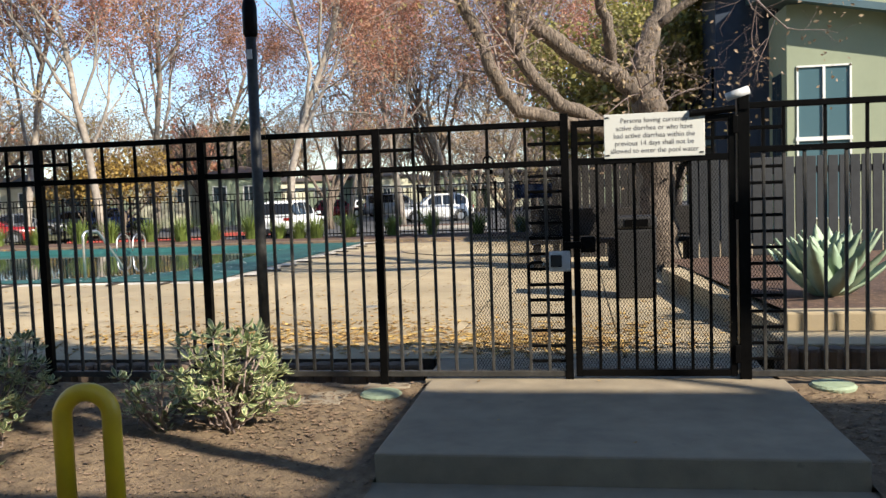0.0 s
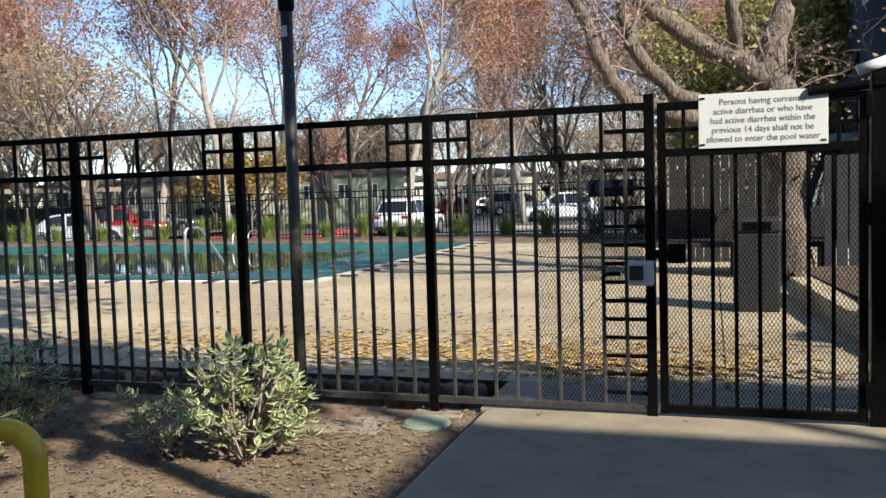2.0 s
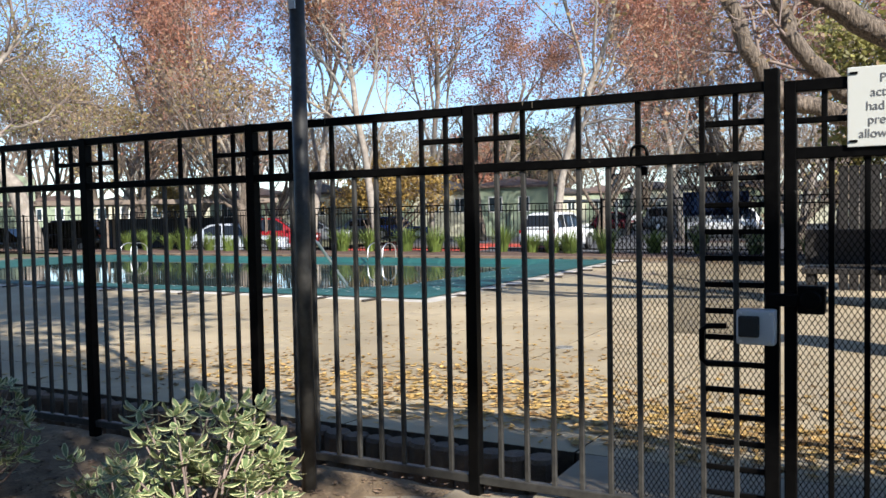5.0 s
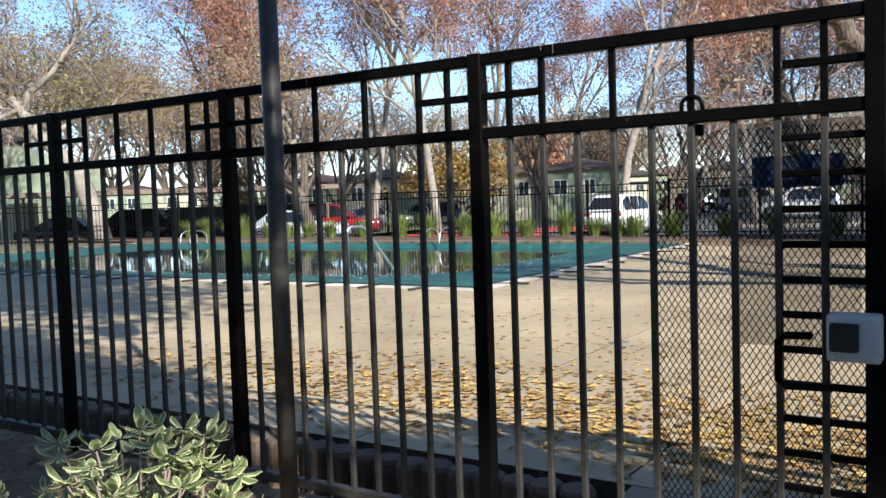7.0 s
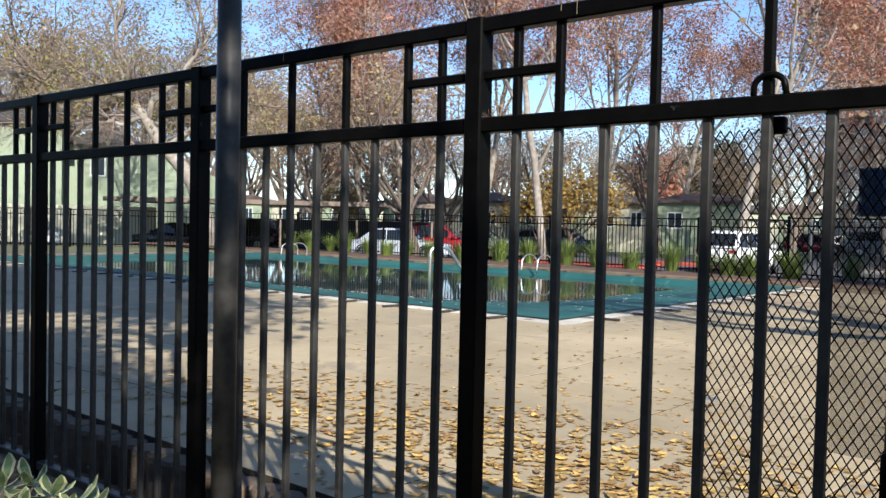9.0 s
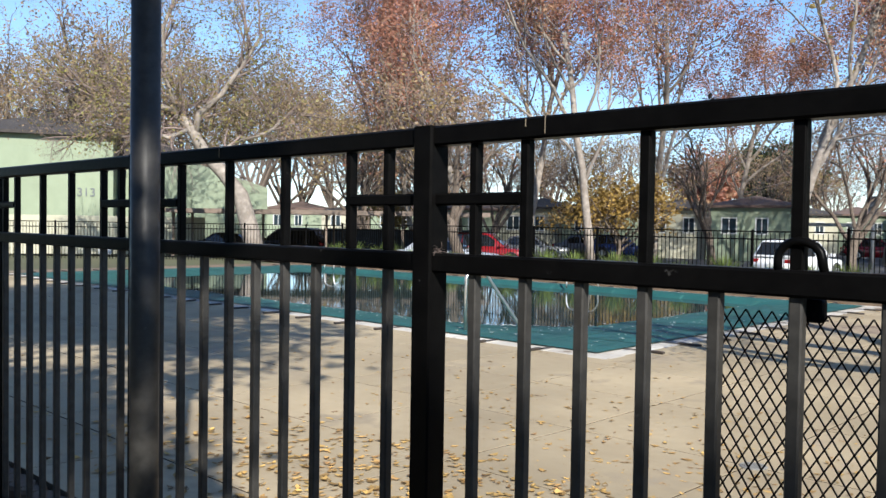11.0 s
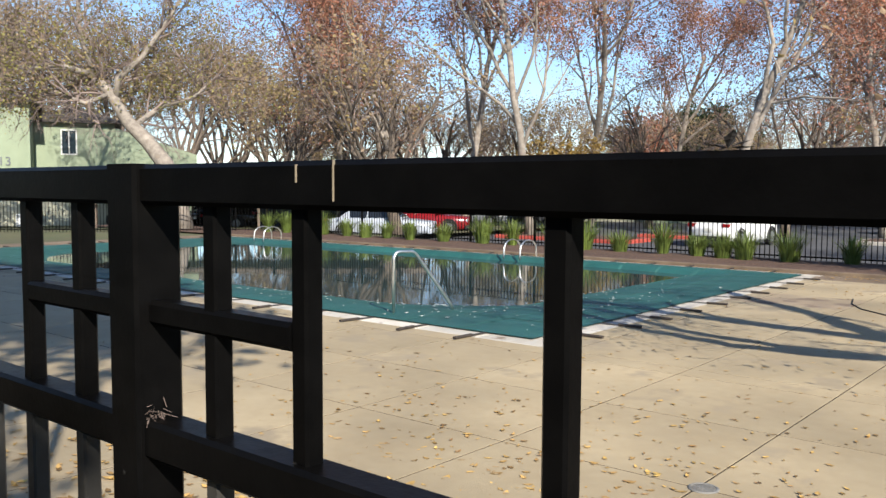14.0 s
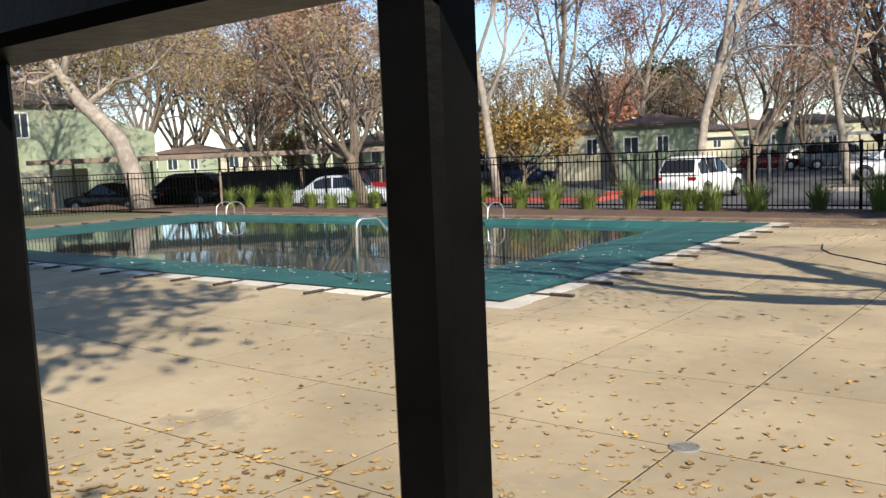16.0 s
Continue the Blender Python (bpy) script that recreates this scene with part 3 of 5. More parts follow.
part("closer_arm", q, BLACK, gate, "black hydraulic closer arm")

# latch housing with a grey cover, D handle, closer head on the hinge post
latch = thing("latch_housing", "grey plastic gate latch housing on the latch post", "gate latch", at=pose(0.010, 0, 0.032))
q = Geo()
q.box(1.085, 1.215, -0.10, -0.031, 0.658, 0.783, 0.008)
part("cover", q, GREYBOX, latch)
q = Geo()
q.box(1.095, 1.165, -0.125, -0.1, 0.688, 0.763, 0.006)
part("keypad", q, BINMAT, latch, "black keypad block")
for dx in (1.10, 1.20):
    for dz in (0.671, 0.771):
        q = Geo()
        q.lathe([(0.005, 0), (0.004, 0.004)], 8)
        s_ = part("screw", q, STEEL, latch)
        s_.matrix_local = pose(dx, -0.10, dz, 90)
handle = Geo()
handle.pipe([(1.05, -0.03, 0.745), (0.985, -0.05, 0.745), (0.965, -0.05, 0.73), (0.965, -0.05, 0.62), (0.985, -0.05, 0.605), (1.10, -0.03, 0.605)], 0.011, 8)
single("pull_handle", handle, BLACK, "black bent steel pull handle on the fence", "handle", smooth=True)
clos = thing("gate_closer", "grey gate closer head on the hinge post", "gate closer")
q = Geo()
q.pipe([(GATE_R - 0.10, -0.045, 1.715), (GATE_R + 0.03, -0.045, 1.755)], 0.026, 12)
part("cylinder", q, GREYBOX, clos, smooth=True)
q = Geo()
q.box(GATE_R - 0.03, GATE_R + 0.03, -0.05, -0.034, 1.64, 1.76, 0.003)
part("bracket", q, BLACK, clos)
loop = Geo()
loop.pipe([(0.695, -0.01, Z_MID + 0.018)] + [(0.725 + 0.03 * math.cos(a), -0.01, Z_MID + 0.035 + 0.024 * math.sin(a)) for a in np.linspace(math.pi, 0, 9)] + [(0.758, -0.01, Z_MID + 0.018)], 0.0065, 8)
single("padlock_shackle", loop, BLACK, "black steel shackle hung over the middle rail", "shackle", smooth=True)
q = Geo()
q.box(0.703, 0.75, 0.012, 0.034, Z_MID - 0.055, Z_MID - 0.02, 0.006)
single("padlock", q, BLACK, "black padlock body under the middle rail", "padlock")
q = Geo()
q.box(0.845, 1.165, 0.028, 0.033, 0.70, 1.335)
pl = single("guard_panel", q, ACRYLIC, "smoky clear guard sheet behind the latch mesh", "guard sheet")
q = Geo()
q.box(0.88, 1.12, 0.037, 0.041, 1.15, 1.24, 0.001)
single("blue_notice", q, BLUESIGN, "small blue notice fixed behind the guard sheet", "notice")

# warning sign
sign = thing("warning_sign", "white warning sign with dark lettering on the gate", "sign", at=pose(1.75, -0.028, 1.512, 0, 0, 0))
q = Geo()
q.box(-0.30, 0.30, -0.003, 0.003, -0.135, 0.135, 0.0025)
part("board", q, SIGNWHITE, sign)
for k, line in enumerate(("Persons having currently", "active diarrhea or who have", "had active diarrhea within the", "previous 14 days shall not be", "allowed to enter the pool water")):
    cu = bpy.data.curves.new("lettering", "FONT")
    cu.body, cu.size, cu.align_x, cu.align_y, cu.extrude = line, 0.043, "CENTER", "CENTER", 0.0004
    tmp = new("tmp", cu)
    dg = bpy.context.evaluated_depsgraph_get()
    me = bpy.data.meshes.new_from_object(tmp.evaluated_get(dg))
    bpy.data.objects.remove(tmp)
    me.materials.clear()
    me.materials.append(SIGNINK)
    t_ = part("lettering", me, None, sign, "dark line of lettering" if k == 0 else "")
    t_.matrix_local = pose(0.0, -0.0042, 0.092 - 0.046 * k, 90, 0, 0) @ Matrix.Diagonal((0.94, 1, 1, 1))
for sx in (-0.28, 0.28):
    for sz in (-0.115, 0.115):
        q = Geo()
        q.box(sx - 0.012, sx + 0.012, -0.007, -0.0034, sz - 0.004, sz + 0.004, 0.001)
        part("cable_tie", q, BLACK, sign)


# ---- trees ----
def grow(g_thick, g_thin, tips, p, d, length, r, level, spec, rnd, wander=0.16):
    """One branch and its children. Tips collects places for leaves."""
    n = spec["pts"][level]
    pts, rs = [p.copy()], [r]
    q, v = p.copy(), d.copy()
    for i in range(n):
        v = (v + Vector((rnd.gauss(0, wander), rnd.gauss(0, wander), rnd.gauss(0, wander) + spec["lift"][level])) * (1.0 if level else 0.5)).normalized()
        q = q + v * (length / n)
        pts.append(q.copy())
        rs.append(r * (1 - (1 - spec["taper"]) * (i + 1) / n))
    last = level == len(spec["kids"]) - 1
    (g_thick if level <= 2 else g_thin).pipe(pts, rs, spec["sides"][level], cap=level == 0)
    if level >= len(spec["kids"]) - 2:
        tips.extend(pts[1:])
    if last:
        return
    kids = spec["kids"][level]
    for k in range(kids):
        f = spec["from"][level] + (1 - spec["from"][level]) * (k + rnd.uniform(0.2, 0.9)) / kids
        i = min(n - 1, int(f * n))
        a = pts[i].lerp(pts[i + 1], f * n - i)
        t = (pts[i + 1] - pts[i]).normalized()
        side = t.orthogonal().normalized()
        side.rotate(Matrix.Rotation(k * 2.4 + rnd.uniform(-0.6, 0.6), 3, t))
        ang = radians(rnd.uniform(*spec["angle"][level]))
        nd = (t * math.cos(ang) + side * math.sin(ang)).normalized()
        rr = r * (1 - (1 - spec["taper"]) * f)
        grow(g_thick, g_thin, tips, a, nd, length * spec["shrink"][level] * rnd.uniform(0.75, 1.2) * (1.15 - 0.4 * f), rr * rnd.uniform(0.5, 0.68), level + 1, spec, rnd, wander)


def leaves(tips, count, size, rnd, droop=0.0, spread=0.25):
    g = Geo()
    for _ in range(count):
        c = rnd.choice(tips) + Vector((rnd.gauss(0, spread), rnd.gauss(0, spread), rnd.gauss(0, spread) - droop * rnd.random()))
        a = Vector((rnd.gauss(0, 1), rnd.gauss(0, 1), rnd.gauss(0, 0.8))).normalized()
        b = a.orthogonal().normalized()
        b.rotate(Matrix.Rotation(rnd.uniform(0, 6.28), 3, a))
        s = size * rnd.uniform(0.6, 1.35)
        m_ = a.cross(b) * s * 0.16
        g.add([tuple(c - a * s), tuple(c - b * s * 0.62 + m_), tuple(c + a * s), tuple(c + b * s * 0.62 + m_)], [(0, 1, 2, 3)])
    return g


BROAD = dict(kids=[8, 5, 4, 4, 3, 0], pts=[7, 6, 5, 4, 3, 2], sides=[12, 8, 6, 4, 3, 3], taper=0.5, lift=[0.0, 0.10, 0.06, 0.03, 0.0, 0.0],
             angle=[(20, 42), (24, 48), (26, 55), (30, 62), (30, 65)], shrink=[0.58, 0.62, 0.6, 0.58, 0.55], **{"from": [0.30, 0.25, 0.2, 0.2, 0.2]})
VASE = dict(kids=[7, 4, 4, 4, 3, 0], pts=[3, 6, 5, 4, 3, 2], sides=[10, 7, 5, 4, 3, 3], taper=0.55, lift=[0.0, 0.10, 0.08, 0.04, 0.02, 0.0],
            angle=[(18, 42), (20, 45), (22, 50), (25, 55), (25, 60)], shrink=[2.4, 0.62, 0.6, 0.6, 0.55], **{"from": [0.55, 0.3, 0.25, 0.2, 0.2]})


def tree(label, at, height, radius, spec, seed, bark, twig, leaf=None, count=0, size=0.07, droop=0.0, lean=(0, 0), trunk_part=0.72, group="", spread=0.25, wander=0.16):
    rnd = random.Random(seed)
    thick, thin, tips = Geo(), Geo(), []
    d = Vector((lean[0], lean[1], 1)).normalized()
    grow(thick, thin, tips, Vector((0, 0, -0.15)), d, height * trunk_part, radius, 0, spec, rnd, wander)
    t = thing("tree", label, "tree", group, at=at)
    part("trunk", thick, bark, t, smooth=True)
    tagged(part("twig", thin, twig, t, "thin bare twigs", smooth=True), kind="stuff")
    if leaf:
        tagged(part("crown", leaves(tips, count, size, rnd, droop, spread), leaf, t, "sparse dry leaves"), kind="stuff")
    return t


G1 = "rust-leaved trees behind the parking lot"
s_a = tree("tall pale-trunked tree with sparse rust leaves", pose(-12.86, 35.05, LOT_Z), 17, 0.21, BROAD, 3, BARKPALE, TWIG, LEAF_RUST, 19000, 0.066, group=G1)
s_b = tree("tall forked tree with rusty autumn leaves", pose(-8.80, 43.23, LOT_Z), 16, 0.21, BROAD, 11, BARKPALE, TWIG, LEAF_RUST, 19000, 0.066, group=G1)
s_c = tree("tall tree with dry brown leaves", pose(-22.68, 40.17, LOT_Z), 17, 0.20, BROAD, 23, BARKPALE, TWIG, LEAF_RUST, 20000, 0.066, group=G1)
for x, y, a, src in ((-20.73, 31.54, 40, s_b), (-25.63, 32.84, 130, s_c), (-29.65, 32.28, 220, s_a), (-35.89, 35.09, 300, s_c), (-14.91, 53.73, 75, s_c), (-7.66, 54.24, 160, s_a), (-24.34, 54.09, 250, s_b), (-3.53, 49.81, 20, s_c),
                     (-0.29, 44.71, 110, s_b), (3.82, 52.93, 210, s_a), (8.57, 69.24, 280, s_c), (-40.90, 33.77, 10, s_a), (13.98, 68.33, 330, s_c), (-7.52, 69.54, 200, s_b)):
    copy_thing(src, pose(x, y, LOT_Z, 0, 0, a))
G2 = "bare trees in the distance"
w_a = tree("bare brown winter tree with a wide crown", pose(-35.14, 30.59, LOT_Z), 13, 0.32, VASE, 5, BARK, TWIG, LEAF_BROWN, 3200, 0.085, trunk_part=0.2, group=G2)
w_b = tree("bare grey winter tree with crooked limbs", pose(-12.38, 40.48, LOT_Z), 12, 0.28, VASE, 9, BARK, TWIG, LEAF_BROWN, 1200, 0.07, trunk_part=0.2, group=G2, wander=0.24)
for x, y, a, src in ((-24.15, 26.38, 50, w_a), (-33.52, 39.44, 10, w_b), (-21.04, 43.96, 100, w_b), (-41.73, 40.73, 200, w_a), (-32.46, 50.39, 40, w_a), (-26.92, 67.30, 300, w_a), (-17.71, 69.31, 220, w_b),
                     (-63.75, 39.01, 170, w_b), (-42.86, 57.59, 260, w_a), (-13.66, 77.49, 60, w_a), (-38.85, 70.80, 90, w_a), (-9.03, 86.11, 30, w_a), (-61.16, 53.67, 330, w_a), (-1.14, 87.11, 190, w_a),
                     (7.22, 83.39, 70, w_b), (17.27, 101.25, 150, w_a), (-78.84, 40.09, 210, w_a), (-61.31, 66.22, 120, w_a), (-31.76, 95.24, 15, w_a), (-3.28, 70.27, 260, w_b), (4.92, 104.42, 310, w_a)):
    copy_thing(src, pose(x, y, LOT_Z, 0, 0, a))
w_c = tree("tall bare winter tree in the far woods", pose(-79.24, 58.77, LOT_Z), 25, 0.4, VASE, 13, BARK, TWIG, LEAF_BROWN, 5000, 0.12, trunk_part=0.2, group=G2, spread=0.4)
for k, (x, y) in enumerate(((-95.54, 52.58), (-72.40, 70.36), (-68.31, 79.83), (-57.53, 79.25), (-56.08, 93.03), (-49.34, 103.27), (-37.56, 102.18), (-30.51, 112.67), (-21.44, 106.97), (-15.90, 116.29), (-7.77, 113.67), (-0.24, 115.65), (7.43, 129.15), (14.61, 122.00),
                            (22.81, 123.23), (28.70, 117.62), (35.69, 115.39), (-101.80, 42.71), (-8.90, 58.36), (-1.85, 58.70), (8.77, 61.80), (20.41, 78.33), (-93.99, 28.45), (-70.84, 46.23), (-74.74, 53.36), (-73.33, 59.51), (-72.34, 42.55), (-83.69, 41.42), (-80.36, 28.79), (-64.25, 56.36))):
    f = 0.75 if math.atan2(x - 1, y) > -0.80 else 1.0
    copy_thing(w_c, pose(x, y, LOT_Z, 0, 0, 47 * k) @ Matrix.Diagonal((f * 1.15, f * 1.15, f, 1)))
tree("small tree still holding golden leaves", pose(-23.06, 37.35, LOT_Z), 5.5, 0.16, VASE, 31, BARK, TWIG, LEAF_GOLD, 3600, 0.10, trunk_part=0.25)
for (x, y), sd in (((-30.00, 44.68), 32), ((-45.95, 42.55), 33)):
    tree("small golden-brown tree between the houses", pose(x, y, LOT_Z), 5.0, 0.14, VASE, sd, BARK, TWIG, LEAF_GOLD, 3600, 0.11, trunk_part=0.25)
tree("round dark evergreen tree far behind the lot", pose(-39.51, 95.62, LOT_Z), 11, 0.3, VASE, 41, BARK, TWIG, LEAF_DARK, 9000, 0.26, trunk_part=0.25, spread=0.5)
tree("rust-coloured round tree far behind the lot", pose(-43.00, 86.61, LOT_Z), 10, 0.3, VASE, 42, BARK, TWIG, LEAF_RUST, 8000, 0.24, trunk_part=0.25, spread=0.5)
# leaning tree beside the apartment house, its limbs drawn one by one
lean_tree = thing("tree", "pale leaning tree with weeping golden-green foliage", "tree")
L0 = Vector((-28.66, 18.89, -0.10))
limbs = [
    ([(-28.66, 18.88, -0.23), (-29.02, 18.78, 1.05), (-29.50, 18.61, 2.49), (-30.14, 18.24, 3.39), (-30.86, 17.79, 4.19), (-31.50, 17.45, 5.31), (-32.31, 16.95, 6.22)], 0.42, 0.17),
    ([(-31.32, 17.56, 5.08), (-31.30, 17.70, 5.95), (-30.60, 18.36, 6.78), (-30.12, 18.88, 7.84), (-29.48, 19.59, 9.33)], 0.16, 0.06),
    ([(-31.96, 17.19, 5.98), (-31.99, 15.92, 6.22), (-32.27, 14.41, 6.04), (-33.76, 13.35, 6.73)], 0.15, 0.05),
    ([(-30.68, 17.90, 3.96), (-30.76, 19.24, 4.88), (-29.70, 20.11, 5.27), (-29.89, 21.38, 6.27)], 0.13, 0.05),
    ([(-32.14, 17.08, 6.16), (-32.71, 16.85, 7.76), (-32.96, 16.94, 9.73), (-32.50, 17.56, 11.66)], 0.14, 0.05),
    ([(-31.50, 17.45, 5.31), (-31.27, 16.28, 4.81), (-32.30, 15.56, 5.28), (-33.80, 14.34, 4.94)], 0.10, 0.04),
]
thick, thin, tips = Geo(), Geo(), []
rnd = random.Random(77)
TW = dict(kids=[5, 4, 4, 3, 0], pts=[4, 4, 3, 3, 2], sides=[6, 5, 4, 3, 3], taper=0.5, lift=[0.04, 0.0, -0.05, -0.12, -0.15],
          angle=[(30, 60), (30, 60), (30, 65), (30, 60)], shrink=[0.7, 0.6, 0.6, 0.55], **{"from": [0.2, 0.2, 0.2, 0.2]})
for pts, r0, r1 in limbs:
    pv = [Vector(p) for p in pts]
    thick.pipe(pv, [r0 + (r1 - r0) * i / (len(pv) - 1) for i in range(len(pv))], 10)
    for i in range(1, len(pv)):
        if r0 > 0.3 and i < 5:
            continue
        for k in range(4):
            a = pv[i - 1].lerp(pv[i], rnd.random())
            dr = ((pv[i] - pv[i - 1]).normalized() + Vector((rnd.gauss(0, 0.8), rnd.gauss(0, 0.8), rnd.gauss(0.3, 0.6)))).normalized()
            grow(thin, thin, tips, a, dr, 2.2, 0.05, 0, TW, rnd, 0.2)
part("trunk", thick, BARKPALE, lean_tree, smooth=True)
tips = [t_ for t_ in tips if t_.z > 4.8]
tagged(part("twig", thin, TWIG, lean_tree, "thin drooping twigs", smooth=True), kind="stuff")
tagged(part("crown", leaves(tips, 8000, 0.055, rnd, 0.7, 0.3), LEAF_BROWN, lean_tree, "golden-brown hanging leaves"), kind="stuff")
tagged(part("green_crown", leaves([t_ for t_ in tips if t_.x > L0.x - 5.5], 8000, 0.06, rnd, 0.9, 0.3), LEAF_OLIVE, lean_tree, "olive-green hanging leaves"), kind="stuff")
tree("dark bare tree behind the apartment house", pose(-47.02, 18.94, -0.4), 13, 0.4, BROAD, 51, BARK, TWIG, LEAF_BROWN, 3500, 0.09)

# big rough-barked tree inside the gate
near_tree = thing("tree", "rough-barked grey tree with thick forking limbs inside the gate", "tree")
thick, thin, tips = Geo(), Geo(), []
rnd = random.Random(15)
near_limbs = [
    ([(2.48, 7.84, -0.23), (2.49, 7.89, 0.48), (2.48, 7.96, 1.34), (2.47, 8.00, 1.94), (2.41, 8.02, 2.33), (2.27, 8.02, 2.57)], 0.27, 0.22),
    ([(2.33, 8.02, 2.51), (2.27, 8.14, 2.91), (2.42, 8.31, 3.44), (2.65, 8.48, 3.94), (2.79, 8.66, 4.70), (3.09, 8.79, 5.76)], 0.19, 0.11),
    ([(2.25, 8.01, 2.56), (1.93, 7.89, 2.88), (1.41, 7.73, 3.12), (0.92, 7.58, 3.43), (0.44, 7.43, 3.85), (0.06, 7.33, 4.51), (-0.31, 7.23, 5.32)], 0.16, 0.08),
    ([(1.83, 7.88, 2.99), (1.79, 7.60, 3.37), (1.68, 7.42, 3.92), (1.78, 7.40, 4.79)], 0.10, 0.06),
    ([(2.47, 7.96, 1.43), (1.99, 7.52, 1.90), (1.46, 7.16, 2.21), (0.91, 6.90, 2.52), (0.59, 6.78, 2.92), (0.43, 6.79, 3.41), (0.33, 6.83, 4.13)], 0.12, 0.07),
    ([(1.99, 7.52, 1.90), (1.13, 7.00, 2.16), (0.47, 6.72, 2.33), (0.20, 6.61, 2.77), (-0.06, 6.51, 3.39), (-0.30, 6.42, 3.93), (-0.53, 6.34, 4.69)], 0.115, 0.07),
    ([(2.56, 8.35, 3.70), (3.11, 8.26, 4.07), (3.47, 8.13, 4.35), (3.76, 7.95, 4.12)], 0.07, 0.02),
]
for pts, r0, r1 in near_limbs:
    pv = [Vector(p) for p in pts]
    fine_pts, rr = [], []
    for i in range(len(pv) - 1):
        for k in range(4):
            f = k / 4
            fine_pts.append(pv[i].lerp(pv[i + 1], f) + Vector((rnd.gauss(0, 0.02), rnd.gauss(0, 0.02), rnd.gauss(0, 0.02))))
            rr.append((r0 + (r1 - r0) * (i + f) / (len(pv) - 1)) * rnd.uniform(0.92, 1.1))
    fine_pts.append(pv[-1])
    rr.append(r1)
    thick.pipe(fine_pts, rr, 14)
    for i in range(3, len(pv)):
        for k in range(1):
            a = pv[i - 1].lerp(pv[i], rnd.random())
            dr = ((pv[i] - pv[i - 1]).normalized() + Vector((rnd.gauss(0, 0.8), rnd.gauss(0, 0.8), rnd.gauss(0.1, 0.6)))).normalized()
            grow(thin, thin, tips, a, dr, 1.3, 0.022, 0, TW, rnd, 0.2)
part("trunk", thick, BARK, near_tree, smooth=True)
tagged(part("twig", thin, TWIG, near_tree, "thin hanging twigs", smooth=True), kind="stuff")
tagged(part("crown", leaves(tips, 3000, 0.035, rnd, 0.7, 0.15), LEAF_BROWN, near_tree, "dry brown hanging leaves"), kind="stuff")
for (x, y), sd, hh in (((3.7, 17.2), 61, 13), ((4.5, 18.6), 62, 15), ((5.2, 17.6), 63, 13)):
    tree("dense olive-green evergreen behind the gate tree", pose(x, y, -0.1), hh, 0.22, VASE, sd, BARK, TWIG, LEAF_OLIVE, 16000, 0.075, trunk_part=0.12, spread=0.28)
tree("bare dark tree beyond the pool deck", pose(-1.2, 27, LOT_Z), 7, 0.2, VASE, 64, BARK, TWIG, LEAF_BROWN, 1500, 0.06, trunk_part=0.2, wander=0.24)
# trees added out of view so that their crowns shade the deck
HIGH = dict(BROAD, **{"from": [0.58, 0.3, 0.2, 0.2, 0.2]}, kids=[9, 5, 4, 3, 3, 0], shrink=[0.34, 0.62, 0.6, 0.58, 0.55])
tree("leafy tree added out of view to shade the deck", pose(0.4, -6.3, -0.2), 14.5, 0.10, HIGH, 71, BARK, TWIG, LEAF_BROWN, 22000, 0.12, group="street trees along the walk")
SMALL = dict(HIGH, shrink=[0.27, 0.62, 0.6, 0.58, 0.55])
tree("small leafy tree added out of view to shade the deck", pose(3.3, -3.4, -0.2), 8.5, 0.09, SMALL, 72, BARK, TWIG, LEAF_BROWN, 9000, 0.09, group="street trees along the walk")


# ---- far fence ----
def plain_fence(name, label, p0, p1, z0, height, step=0.12, bay=2.4):
    f = thing(name, label, "fence", "plain iron fences round the pool", at=pose(p0[0], p0[1], z0, 0, 0, math.degrees(math.atan2(p1[1] - p0[1], p1[0] - p0[0]))))
    ln = math.hypot(p1[0] - p0[0], p1[1] - p0[1])
    q = Geo()
    q.bar((0, 0, 0), (0, 0, height - 0.04), 0.02, 0.02, 0.003)
    pk = q.data("picket", BLACK)
    q = Geo()
    q.bar((0, 0, -0.15), (0, 0, height + 0.05), 0.065, 0.065, 0.005)
    ps = q.data("post", BLACK)
    for z, nm in ((height, "top_rail"), (height - 0.2, "upper_rail"), (0.1, "bottom_rail")):
        q = Geo()
        q.bar((0, 0, z), (ln, 0, z), 0.03, 0.035, 0.003)
        part(nm, q, BLACK, f)
    k = 0
    while k * step <= ln:
        if (k * step) % bay < step * 0.99:
            part("post", ps, None, f).location = (k * step, 0, 0)
        else:
            part("picket", pk, None, f).location = (k * step, 0, 0)
        k += 1
    return f


FAR_Y = 20.55
plain_fence("pool_fence", "plain black iron fence behind the pool", (-25.2, FAR_Y), (-6.0, FAR_Y), -0.08, 1.46)
plain_fence("pool_fence", "plain black iron fence before the parked cars", (-6.0, FAR_Y), (3.6, FAR_Y), -0.08, 1.52)
plain_fence("pool_fence", "plain black iron fence by the apartment house", (-34.0, 10.4), (-25.2, FAR_Y), -0.10, 1.42)

